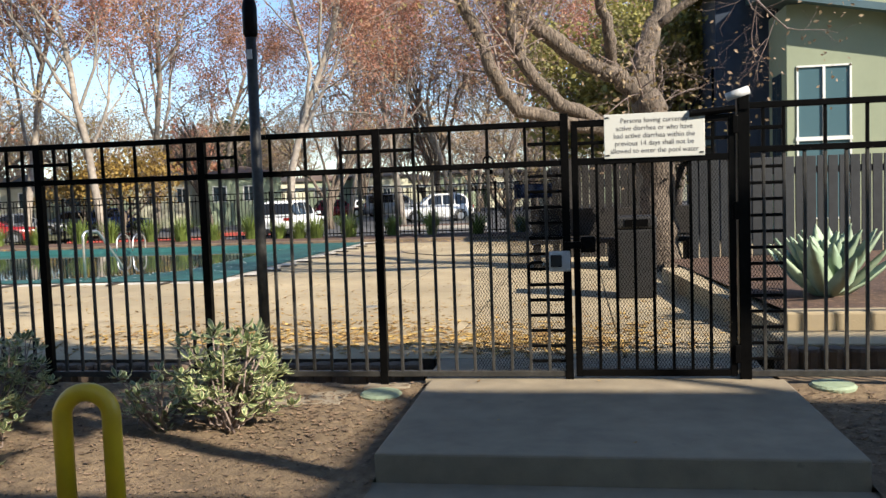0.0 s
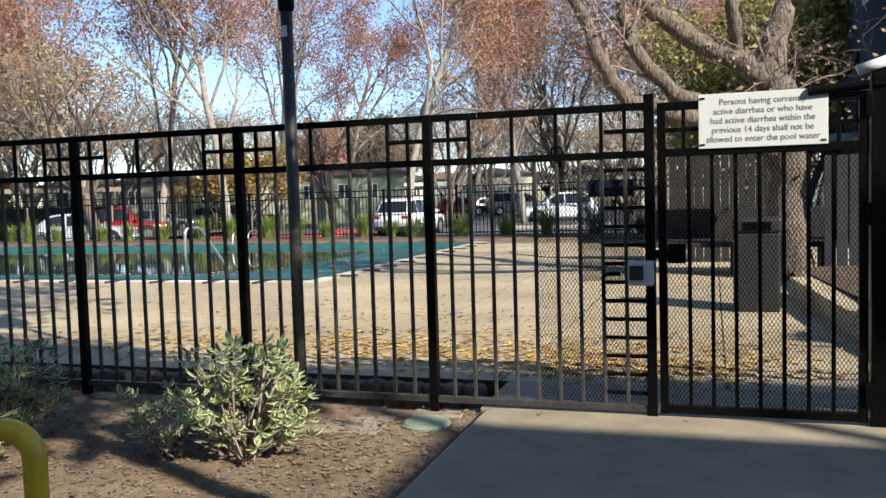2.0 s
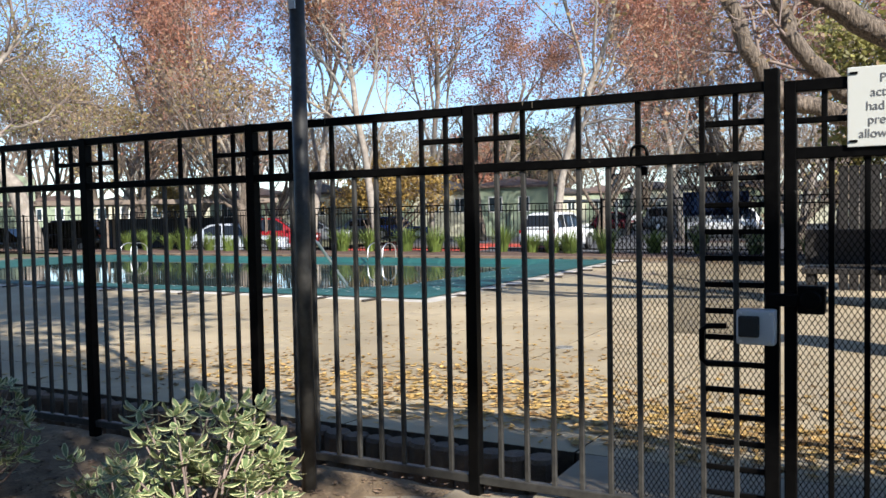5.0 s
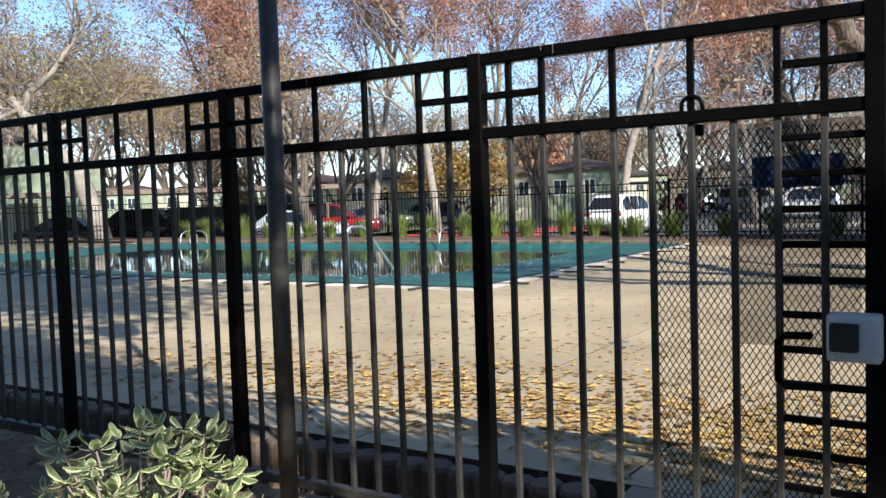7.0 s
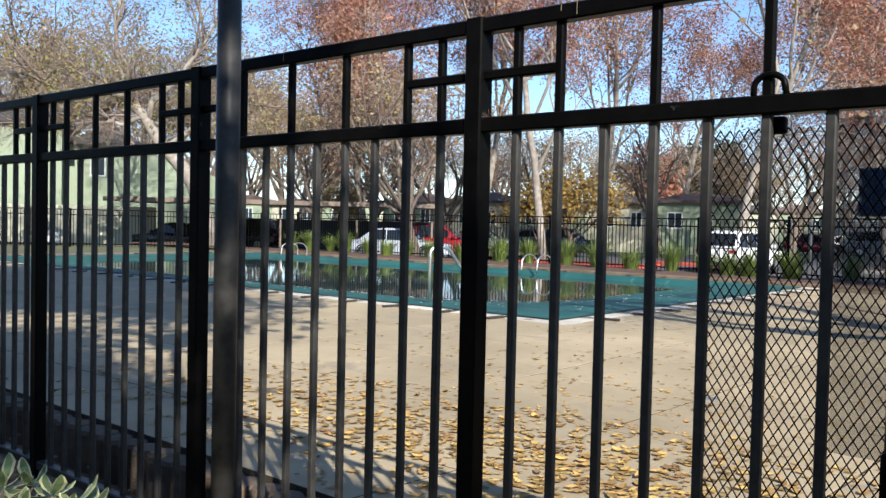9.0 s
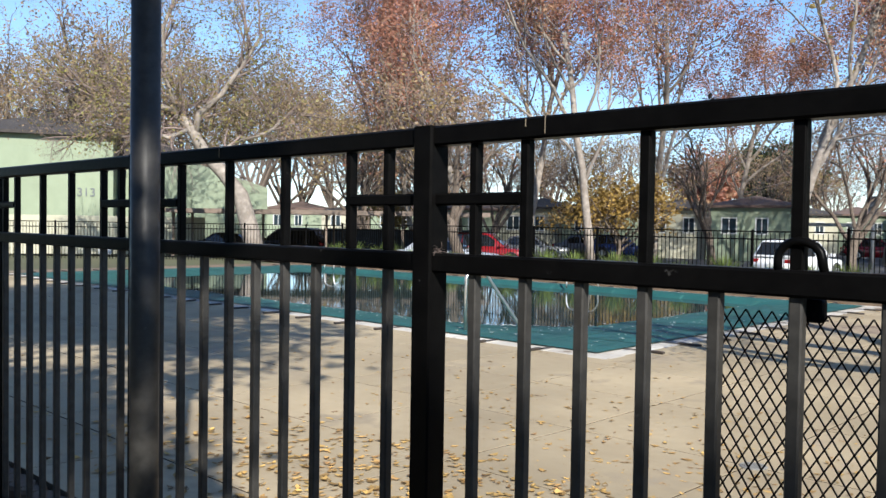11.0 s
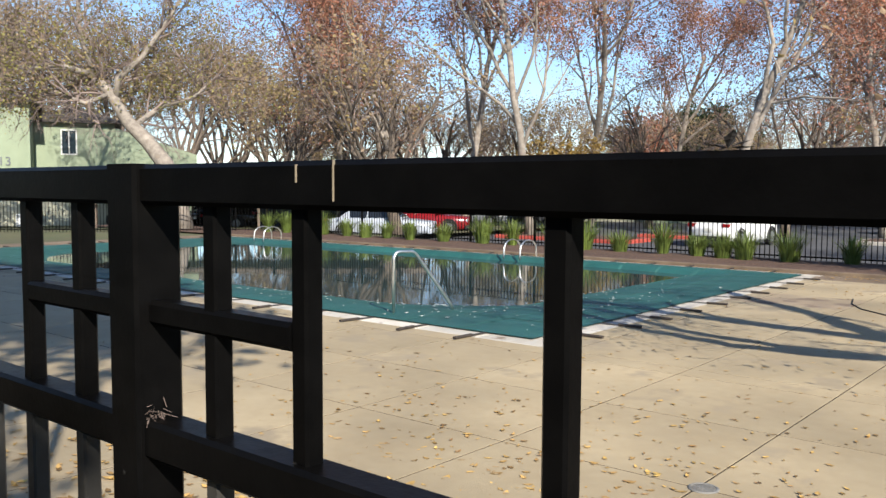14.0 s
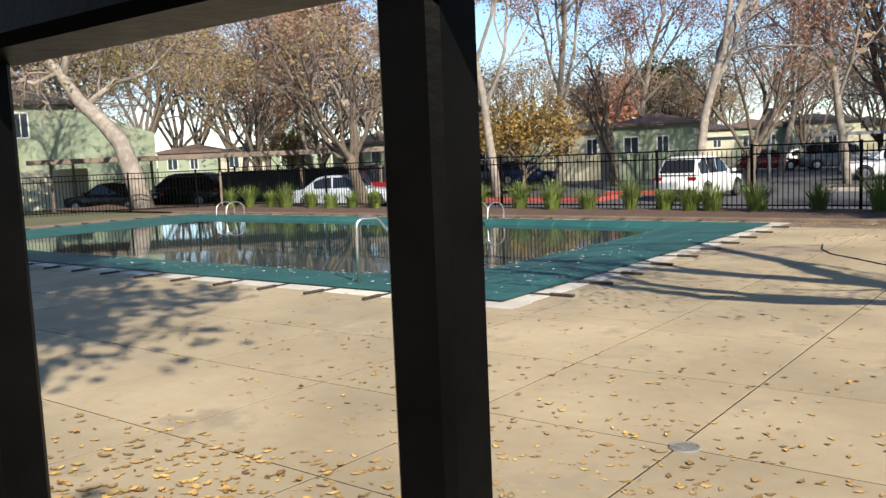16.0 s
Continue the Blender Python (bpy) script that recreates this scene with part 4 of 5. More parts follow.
# grass clumps along the far fence
def clump(at, height, blades, seed, rad=0.16):
    rnd = random.Random(seed)
    g = Geo()
    for _ in range(blades):
        a = rnd.uniform(0, 6.283)
        r0 = rad * math.sqrt(rnd.random())
        h = height * rnd.uniform(0.6, 1.08)
        out = rnd.uniform(0.05, 0.75) * h
        w = rnd.uniform(0.006, 0.012)
        bx, by = r0 * math.cos(a), r0 * math.sin(a)
        dx, dy = math.cos(a), math.sin(a)
        ps = [(bx + dx * out * f * f, by + dy * out * f * f, h * (f - 0.12 * f * f * (out / h) * 2)) for f in (0, 0.5, 0.85, 1.0)]
        v = []
        for i, p in enumerate(ps):
            ww = w * (1, 0.9, 0.6, 0.1)[i]
            v += [(p[0] - dy * ww, p[1] + dx * ww, p[2]), (p[0] + dy * ww, p[1] - dx * ww, p[2])]
        g.add(v, [(0, 1, 3, 2), (2, 3, 5, 4), (4, 5, 7, 6)])
    return single("ornamental_grass", g, GRASSBLADE, "bright green strappy grass clump beside the far fence", "grass clump", "grass clumps along the fence", at=at)


for k, x in enumerate((-12.3, -11.2, -10.1, -8.9, -7.92, -7.25, -6.72, -5.65, -4.36, -3.1, -1.7, -0.4, 1.0, -13.6, -14.8, -16.2, -17.5, -18.6, -19.5, -20.6, -21.75, -22.6, -23.7, -24.6)):
    clump(pose(x, 19.95 + rng.uniform(-0.15, 0.2), -0.08, 0, 0, rng.uniform(0, 360)), rng.uniform(0.62, 0.95), 190, 100 + k, rng.uniform(0.12, 0.22))

g = Geo()
g.box(-24.9, 8, 17.45, 17.6, -0.35, -0.02, 0.012)
single("verge_kerb", g, DIRTYDECK, "low stained concrete kerb behind the pool", "kerb", kind="structure")

# ---- parking lot ----
def kerb_island(x0, x1, y0, y1, red):
    t = thing("kerb_island", "parking island with a red-painted kerb" if red else "parking island with a grey kerb", "kerb", kind="structure")
    q = Geo()
    q.box(x0, x1, y0, y1, LOT_Z - 0.05, LOT_Z + 0.15, 0.03)
    part("kerb", q, REDKERB if red else KERB, t)
    q = Geo()
    q.box(x0 + 0.2, x1 - 0.2, y0 + 0.2, y1 - 0.2, LOT_Z + 0.1, LOT_Z + 0.16)
    part("soil", q, MULCH, t, "brown leaf-covered soil")


kerb_island(-22, -15.5, 30.5, 33.0, True)
kerb_island(-17.5, -13.6, 35.5, 38.5, True)
kerb_island(-34, -24, 38, 40, True)
kerb_island(-8.6, -3.5, 37, 39.5, False)


def car(label, at, length, width, height, paint, shape="suv", group="parked cars"):
    """A parked car, nose towards +x: lofted body, glass, wheels and lamps."""
    t = thing("car", label, "car", group, at=at)
    w, h, ln = width / 2, height, length
    belt = 0.60 * h if shape != "sedan" else 0.62 * h
    low = 0.17
    if shape == "suv":
        st = [(0.0, 0.45, 0.90, 0.86), (0.03, 0.30, 0.98, 0.93), (0.10, 0.24, 1.0, 1.0), (0.2, 0.2, 1.0, 1.0), (0.6, 0.2, 1.0, 1.0), (0.72, 0.2, 1.0, 0.93), (0.80, 0.22, 0.99, 0.90), (0.95, 0.27, 0.93, 0.86), (1.0, 0.4, 0.78, 0.82)]
        roof = [(0.03, belt), (0.12, h * 0.95), (0.2, h), (0.48, h), (0.56, h * 0.96), (0.72, belt * 1.02)]
    elif shape == "van":
        st = [(0.0, 0.4, 0.95, 0.9), (0.03, 0.28, 1.0, 1.0), (0.1, 0.22, 1.0, 1.0), (0.3, 0.2, 1.0, 1.0), (0.7, 0.2, 1.0, 1.0), (0.85, 0.22, 0.99, 0.95), (0.96, 0.27, 0.93, 0.9), (1.0, 0.4, 0.82, 0.84)]
        roof = [(0.01, belt), (0.05, h * 0.97), (0.12, h), (0.6, h), (0.68, h * 0.96), (0.85, belt * 1.02)]
    else:
        st = [(0.0, 0.42, 0.85, 0.92), (0.04, 0.28, 0.95, 0.97), (0.14, 0.22, 1.0, 1.0), (0.25, 0.2, 1.0, 1.0), (0.6, 0.2, 1.0, 1.0), (0.7, 0.2, 0.99, 0.97), (0.82, 0.22, 0.97, 0.93), (0.95, 0.27, 0.9, 0.86), (1.0, 0.4, 0.76, 0.82)]
        roof = [(0.13, belt), (0.27, h * 0.96), (0.36, h), (0.5, h), (0.57, h * 0.96), (0.73, belt * 1.0)]
    body = Geo()
    v = []
    for f, zl, wf, top in st:
        x = (f - 0.5) * ln
        zt = belt * top
        for y, z in ((-w * wf * 0.90, zl), (-w * wf, zl + 0.14), (-w * wf, zt * 0.72), (-w * wf * 0.965, zt * 0.97), (-w * wf * 0.86, zt), (w * wf * 0.86, zt), (w * wf * 0.965, zt * 0.97), (w * wf, zt * 0.72), (w * wf, zl + 0.14), (w * wf * 0.90, zl)):
            v.append((x, y, z))
    n = 10
    f = [(i * n + k, (i + 1) * n + k, (i + 1) * n + (k + 1) % n, i * n + (k + 1) % n) for i in range(len(st) - 1) for k in range(n)]
    body.add(v, f + [tuple(range(n)), tuple(range(len(v) - 1, len(v) - n - 1, -1))])
    part("body", body, paint, t, smooth=True)
    cab = Geo()
    v = []
    for f, z in roof:
        x = (f - 0.5) * ln
        k = (z - belt) / (h - belt)
        wy = w * (0.90 - 0.17 * k)
        v += [(x, -w * 0.90, belt * 0.97), (x, -wy, z - 0.03), (x, -wy + 0.09, z), (x, wy - 0.09, z), (x, wy, z - 0.03), (x, w * 0.90, belt * 0.97)]
    f = [(i * 6 + k, (i + 1) * 6 + k, (i + 1) * 6 + k + 1, i * 6 + k + 1) for i in range(len(roof) - 1) for k in range(5)]
    cab.add(v, f)
    part("cabin", cab, paint, t, smooth=True)

    def at_roof(f):
        for (a, za), (b, zb) in zip(roof, roof[1:]):
            if a <= f <= b:
                return za + (zb - za) * (f - a) / (b - a)
        return belt

    # glass, 1 cm proud of the cabin
    cutsx = {"suv": ((0.10, 0.25), (0.265, 0.42), (0.435, 0.62)), "van": ((0.06, 0.26), (0.275, 0.48), (0.495, 0.74)), "sedan": ((0.24, 0.40), (0.415, 0.64))}[shape]
    for s in (-1, 1):
        for fa, fb in cutsx:
            q = Geo()
            pts = []
            for fx in (fa, (fa + fb) / 2, fb):
                z1 = min(at_roof(fx) - 0.07, h - 0.09)
                k = (z1 - belt) / (h - belt)
                pts.append(((fx - 0.5) * ln, s * (w * 0.897 + 0.012), belt * 1.0 + 0.02))
                pts.append(((fx - 0.5) * ln, s * (w * (0.90 - 0.17 * k) + 0.014), max(z1, belt + 0.03)))
            q.add(pts, [(0, 2, 3, 1), (2, 4, 5, 3)] if s < 0 else [(1, 3, 2, 0), (3, 5, 4, 2)])
            part("side_window", q, CARGLASS, t)
    for (fa, za), (fb, zb), nm in ((roof[0], roof[1], "rear_window"), (roof[-1], roof[-2], "windscreen")):
        q = Geo()
        sg = -1 if nm == "rear_window" else 1
        pts = []
        for k in (0.1, 0.92):
            x, z = (fa + (fb - fa) * k - 0.5) * ln + sg * 0.014, za + (zb - za) * k + 0.014
            wy = w * (0.90 - 0.17 * (z - belt) / (h - belt)) - 0.1
            pts += [(x, -wy, z), (x, wy, z)]
        q.add(pts, [(0, 2, 3, 1)])
        part(nm, q, CARGLASS, t)
    wr = 0.345 if shape != "sedan" else 0.32
    for fx in (0.19, 0.80):
        for s in (-1, 1):
            q = Geo()
            q.lathe([(wr * 0.6, -0.1), (wr * 0.97, -0.1), (wr, -0.07), (wr, 0.07), (wr * 0.97, 0.1), (wr * 0.6, 0.1)], 20)
            wh = part("wheel", q, TYRE, t, "black tyre")
            wh.matrix_local = pose((fx - 0.5) * ln, s * (w - 0.08), wr, 90)
            q = Geo()
            q.lathe([(0.03, -0.11), (wr * 0.64, -0.104), (wr * 0.62, 0.104), (0.03, 0.11)], 14)
            part("rim", q, RIM, wh, "silver rim")
            q = Geo()
            q.pipe([((fx - 0.5) * ln + (wr + 0.05) * math.cos(a), s * (w + 0.001), wr + (wr + 0.05) * math.sin(a)) for a in np.linspace(-0.25, math.pi + 0.25, 14)], 0.035, 6)
            part("wheel_arch", q, BINMAT, t)
    for s in (-1, 1):
        q = Geo()
        q.box(-ln / 2 - 0.012, -ln / 2 + 0.14, s * w * 0.74 - 0.16, s * w * 0.74 + 0.16, belt * 0.78, belt * 0.92, 0.02)
        part("tail_light", q, TAILRED, t, "red tail light")
        q = Geo()
        q.box(ln / 2 - 0.16, ln / 2 + 0.0, s * w * 0.66 - 0.16, s * w * 0.66 + 0.16, belt * 0.64, belt * 0.76, 0.02)
        part("headlight", q, HEADL, t, "clear headlight")
        q = Geo()
        q.box(0.17 * ln, 0.17 * ln + 0.12, s * (w + 0.07) - 0.09, s * (w + 0.07) + 0.09, belt, belt + 0.13, 0.03)
        part("mirror", q, paint, t)
    for x, nm in ((-ln / 2, "rear_bumper"), (ln / 2 - 0.1, "front_bumper")):
        q = Geo()
        q.box(x - 0.04, x + 0.14, -w * 0.88, w * 0.88, 0.26, 0.46, 0.04)
        part(nm, q, BINMAT if shape != "sedan" else paint, t)
    q = Geo()
    q.box(-ln / 2 - 0.03, -ln / 2 - 0.012, -0.16, 0.16, 0.62, 0.76)
    part("number_plate", q, SIGNWHITE, t)
    return t


def paintmat(name, c):
    return mat(name, c, tuple(v * 0.95 for v in c), rough=0.22, scale=3, big=0.6, bigamt=0.06, spec=0.6)


TAILRED = paintmat("tail_red", (0.28, 0.012, 0.012))
HEADL = glass("headlight_glass", (0.55, 0.56, 0.57), 0.1)
WHITECAR, REDCAR, BLUECAR, BLACKCAR, SILVERCAR, GREYCAR = (paintmat(n_, c_) for n_, c_ in (
    ("white_car_paint", (0.75, 0.75, 0.74)), ("red_car_paint", (0.20, 0.010, 0.014)), ("blue_car_paint", (0.015, 0.035, 0.13)), ("black_car_paint", (0.012, 0.012, 0.013)),
    ("silver_car_paint", (0.42, 0.45, 0.50)), ("grey_car_paint", (0.16, 0.17, 0.18))))
car("white compact SUV parked behind the far fence", pose(-12.04, 33.15, LOT_Z, 0, 0, 86), 4.55, 1.86, 1.69, WHITECAR)
car("white SUV parked beside the fence", pose(-7.70, 47.88, LOT_Z, 0, 0, 200), 4.7, 1.9, 1.75, WHITECAR)
car("red hatchback parked in the far row", pose(-18.49, 63.65, LOT_Z, 0, 0, 30), 4.2, 1.8, 1.55, REDCAR)
car("white sedan parked in the far row", pose(-17.53, 69.45, LOT_Z, 0, 0, 30), 4.6, 1.82, 1.46, WHITECAR, "sedan")
car("grey minivan parked in the far row", pose(-14.08, 64.50, LOT_Z, 0, 0, 25), 5.0, 1.95, 1.85, GREYCAR, "van")
car("dark blue hatchback in the far row", pose(-29.31, 47.74, LOT_Z, 0, 0, 35), 4.1, 1.78, 1.55, BLUECAR)
car("white sedan beside the blue hatchback", pose(-29.36, 52.76, LOT_Z, 0, 0, 210), 4.6, 1.82, 1.45, WHITECAR, "sedan")
car("black SUV in the shade of the carport", pose(-26.62, 54.87, LOT_Z, 0, 0, 35), 4.6, 1.88, 1.7, BLACKCAR)
car("black sedan in the far row", pose(-32.27, 48.00, LOT_Z, 0, 0, 35), 4.6, 1.82, 1.45, GREYCAR, "sedan")
car("silver-blue sedan parked close to the fence", pose(-25.38, 26.70, LOT_Z, 0, 0, 30), 4.7, 1.84, 1.46, SILVERCAR, "sedan")
car("dark red SUV beside the silver sedan", pose(-26.51, 30.89, LOT_Z, 0, 0, 30), 4.5, 1.86, 1.68, REDCAR)
car("black sedan under the carport", pose(-38.11, 23.25, LOT_Z, 0, 0, 205), 4.7, 1.84, 1.46, BLACKCAR, "sedan")
car("black pickup-size SUV under the carport", pose(-37.11, 26.55, LOT_Z, 0, 0, 205), 4.9, 1.9, 1.75, BLACKCAR)
car("silver sedan under the carport", pose(-36.72, 29.39, LOT_Z, 0, 0, 205), 4.6, 1.82, 1.46, SILVERCAR, "sedan")
car("grey sedan in the far lot", pose(-30.36, 39.33, LOT_Z, 0, 0, 30), 4.6, 1.82, 1.46, GREYCAR, "sedan")

# carport
cp = thing("carport", "long flat brown steel carport on posts", "carport", at=pose(-32.34, 26.42, LOT_Z, 0, 0, 45))
g = Geo()
g.box(-8.6, 7.2, -2.6, 2.6, 2.44, 2.62, 0.02)
part("roof", g, CARPORTMAT, cp)
g = Geo()
g.box(-8.7, 7.3, -2.7, -2.61, 2.42, 2.64, 0.01)
part("fascia", g, CARPORTMAT, cp)
for x in (-8, -4.3, -0.6, 3.1, 6.8):
    for y in (-1.7, 1.7):
        g = Geo()
        g.bar((x, y, 0), (x, y, 2.44), 0.11, 0.11, 0.01)
        part("column", g, CARPORTMAT, cp)
g = Geo()
g.box(-1.2, 7.0, 2.3, 2.4, 0, 1.75)
part("screen_wall", g, NAVYWALL, cp, "dark grey screen wall")


# ---- buildings ----
def wall_windows(t, x0, x1, y, z0, z1, th, holes, material, name="wall", b_=0.07, glazing=WINDOW):
    """A wall along x, its face at y, with openings (xa, xb, za, zb) through it."""
    xs = sorted({x0, x1, *(h_[0] for h_ in holes), *(h_[1] for h_ in holes)})
    zs = sorted({z0, z1, *(h_[2] for h_ in holes), *(h_[3] for h_ in holes)})
    g = Geo()
    nx_, nz_ = len(xs), len(zs)
    solid = {(i, j) for i in range(nx_ - 1) for j in range(nz_ - 1)
             if not any(h_[0] < (xs[i] + xs[i + 1]) / 2 < h_[1] and h_[2] < (zs[j] + zs[j + 1]) / 2 < h_[3] for h_ in holes)}
    v = [(x, yy, z) for yy in (y, y + th) for z in zs for x in xs]
    idx = lambda i, j, k: k * nx_ * nz_ + j * nx_ + i
    fs = []
    for i, j in solid:
        fs.append((idx(i, j, 0), idx(i + 1, j, 0), idx(i + 1, j + 1, 0), idx(i, j + 1, 0)))
        fs.append((idx(i, j + 1, 1), idx(i + 1, j + 1, 1), idx(i + 1, j, 1), idx(i, j, 1)))
        for (di, dj), (p, q) in (((-1, 0), ((i, j), (i, j + 1))), ((1, 0), ((i + 1, j), (i + 1, j + 1))), ((0, -1), ((i, j), (i + 1, j))), ((0, 1), ((i, j + 1), (i + 1, j + 1)))):
            if (i + di, j + dj) not in solid:
                fs.append((idx(*p, 0), idx(*q, 0), idx(*q, 1), idx(*p, 1)))
    g.add(v, fs)
    part(name, g, material, t)
    for xa, xb, za, zb in holes:
        wn = Geo()
        for q in ((xa, xa + b_, za, zb), (xb - b_, xb, za, zb), (xa + b_, xb - b_, za, za + b_), (xa + b_, xb - b_, zb - b_, zb), ((xa + xb) / 2 - 0.025, (xa + xb) / 2 + 0.025, za + b_, zb - b_)):
            wn.box(q[0], q[1], y - 0.025, y + 0.05, q[2], q[3])
        w_ = part("window", wn, TRIMWHITE, t, "white window frame")
        for pa, pb in ((xa + b_, (xa + xb) / 2 - 0.025), ((xa + xb) / 2 + 0.025, xb - b_)):
            pn = Geo()
            pn.box(pa, pb, y + 0.01, y + 0.02, za + b_, zb - b_)
            part("pane", pn, glazing, w_)


def gable(t, x0, x1, y0, y1, z, rise, material, over=0.4, name="roof"):
    """A hipped roof over a rectangle."""
    g = Geo()
    xm0, xm1, ym = x0 + (y1 - y0) / 2, x1 - (y1 - y0) / 2, (y0 + y1) / 2
    if xm0 > xm1:
        xm0 = xm1 = (x0 + x1) / 2
    v = [(x0 - over, y0 - over, z), (x1 + over, y0 - over, z), (x1 + over, y1 + over, z), (x0 - over, y1 + over, z), (xm0, ym, z + rise), (xm1, ym, z + rise)]
    v += [(p[0], p[1], p[2] - 0.16) for p in v[:4]]
    g.add(v, [(0, 1, 5, 4), (1, 2, 5), (2, 3, 4, 5), (3, 0, 4), (0, 6, 7, 1), (1, 7, 8, 2), (2, 8, 9, 3), (3, 9, 6, 0), (9, 8, 7, 6)])
    part(name, g, material, t)


# apartment house with the number, its local x runs along the face
apt = thing("apartment_house", "pale green stucco apartment house with a dark roof", "house", at=pose(-42.42, 23.74, -0.35, 0, 0, 62))
wall_windows(apt, -11.5, -4.0, -2.6, 0, 6.2, 0.25, [(-10.6, -9.4, 3.6, 5.0), (-10.6, -9.4, 0.6, 1.9)], GREENWALL)
g = Geo()
g.box(-4.25, -4.0, -2.34, 6, 0, 6.2)
g.box(-11.5, -4.25, 5.75, 6, 0, 6.2)
part("wall", g, GREENWALL, apt)
gable(apt, -11.5, -4.0, -2.6, 6, 6.2, 1.3, SHINGLE)
wall_windows(apt, -4.0, 0.0, 0.0, 0, 5.45, 0.25, [(-2.7, -1.9, 3.6, 4.95), (-2.7, -1.9, 0.5, 1.9)], GREENWALL, "wall")
g = Geo()
g.box(-0.25, 0.0, 0.25, 6, 0, 5.45)
part("wall", g, GREENWALL, apt)
gable(apt, -4.0, 0.0, 0.0, 6, 5.45, 1.0, SHINGLE)
g = Geo()
v = [(0.0, -0.3, 0), (4.2, -0.3, 0), (4.2, -0.3, 3.72), (0.0, -0.3, 5.07)]
g.add(v + [(x, 0.0, z) for x, y, z in v], [(0, 1, 2, 3), (7, 6, 5, 4), (0, 4, 5, 1), (1, 5, 6, 2), (2, 6, 7, 3), (3, 7, 4, 0)])
part("wing_wall", g, GREENWALL, apt, "pale green wall with a sloping top")
for x, zz in ((-8.2, 7.0), (-7.4, 7.0), (-2.4, 6.2)):
    g = Geo()
    g.lathe([(0.16, 0), (0.16, 0.6), (0.22, 0.62), (0.22, 0.72)], 10, (x, 1.0, zz))
    part("roof_vent", g, SHINGLE, apt)
cu = bpy.data.curves.new("number", "FONT")
cu.body, cu.size, cu.extrude, cu.align_x = "313", 0.62, 0.02, "CENTER"
tmp = new("tmp", cu)
me = bpy.data.meshes.new_from_object(tmp.evaluated_get(bpy.context.evaluated_depsgraph_get()))
bpy.data.objects.remove(tmp)
me.materials.clear()
me.materials.append(GREYCAR)
nb = tagged(part("house_number", me, None, apt, "dark house number 313"), kind="stuff")
nb.matrix_local = pose(-5.3, -2.625, 2.95, 90, 0, 0)
g = Geo()
g.box(-4.6, -4.0, -4.2, -3.8, 0, 0.6, 0.03)
single("ac_unit", g, GREYBOX, "grey air conditioner box by the house wall", "air conditioner", at=apt.matrix_world.copy())
g = Geo()
g.box(-11.0, 0.6, -3.4, -3.2, 0, 1.95, 0.01)
single("cream_wall", g, CREAMWALL, "low cream garden wall before the apartment house", "garden wall", kind="structure", at=apt.matrix_world.copy())


def row_house(at, units, seed, roofm=SHINGLERED, h=3.4, label="pale green two-storey row house across the lot"):
    t = thing("row_house", label, "house", "row houses across the lot", at=at)
    rnd = random.Random(seed)
    x = 0.0
    for k in range(units):
        wd = rnd.uniform(4.6, 6.0)
        dy = rnd.choice((0, 0.9, -0.7))
        hh = h + rnd.uniform(-0.3, 0.4)
        wall_windows(t, x, x + wd, dy, 0, hh, 0.25, [(x + 0.9, x + 1.9, 1.7, 2.8), (x + 3.0, x + 3.8, 1.7, 2.8)], GREENWALL if k % 2 == 0 else CREAMWALL)
        g = Geo()
        g.box(x, x + 0.25, dy + 0.25, dy + 7, 0, hh)
        g.box(x + wd - 0.25, x + wd, dy + 0.25, dy + 7, 0, hh)
        part("side_wall", g, GREENWALL, t)
        gable(t, x, x + wd, dy, dy + 7, hh, 0.75, roofm if k % 2 == 0 else SHINGLE, 0.3)
        x += wd + 0.01


row_house(pose(-43.67, 44.31, LOT_Z, 0, 0, 20), 5, 1)
row_house(pose(-44.32, 66.60, LOT_Z, 0, 0, 30), 6, 2)
row_house(pose(-33.31, 80.12, LOT_Z, 0, 0, 22), 4, 3)
row_house(pose(-23.28, 82.76, LOT_Z, 0, 0, 15), 4, 4, SHINGLE, 3.6, "grey-roofed pale green row house across the lot")
row_house(pose(-8.49, 89.06, LOT_Z, 0, 0, 0), 4, 5)
row_house(pose(-69.58, 47.20, LOT_Z, 0, 0, 40), 4, 6)
# second carport in front of the row houses
for (x, y), a, ln in (((-34.72, 58.78), 30, 16), ((-18.45, 73.81), 20, 18)):
    c2_ = thing("carport", "far grey carport before the row houses", "carport", at=pose(x, y, LOT_Z, 0, 0, a))
    g = Geo()
    g.box(0, ln, -2.3, 2.3, 2.35, 2.6, 0.02)
    part("roof", g, GREYCAR, c2_)
    for k in range(6):
        g = Geo()
        g.bar((0.4 + (ln - 0.8) * k / 5, 0, 0), (0.4 + (ln - 0.8) * k / 5, 0, 2.35), 0.12, 0.12, 0.01)
        part("column", g, CARPORTMAT, c2_)
# wooden utility pole with a box
pole = thing("utility_pole", "grey utility post with a square box on top", "post", at=pose(-13.58, 47.16, LOT_Z))
g = Geo()
g.pipe([(0, 0, 0), (0, 0, 3.6)], 0.09, 10)
part("shaft", g, GREYCAR, pole, smooth=True)
g = Geo()
g.box(-0.22, 0.22, -0.12, 0.12, 2.7, 3.9, 0.02)
part("box", g, GREYCAR, pole)

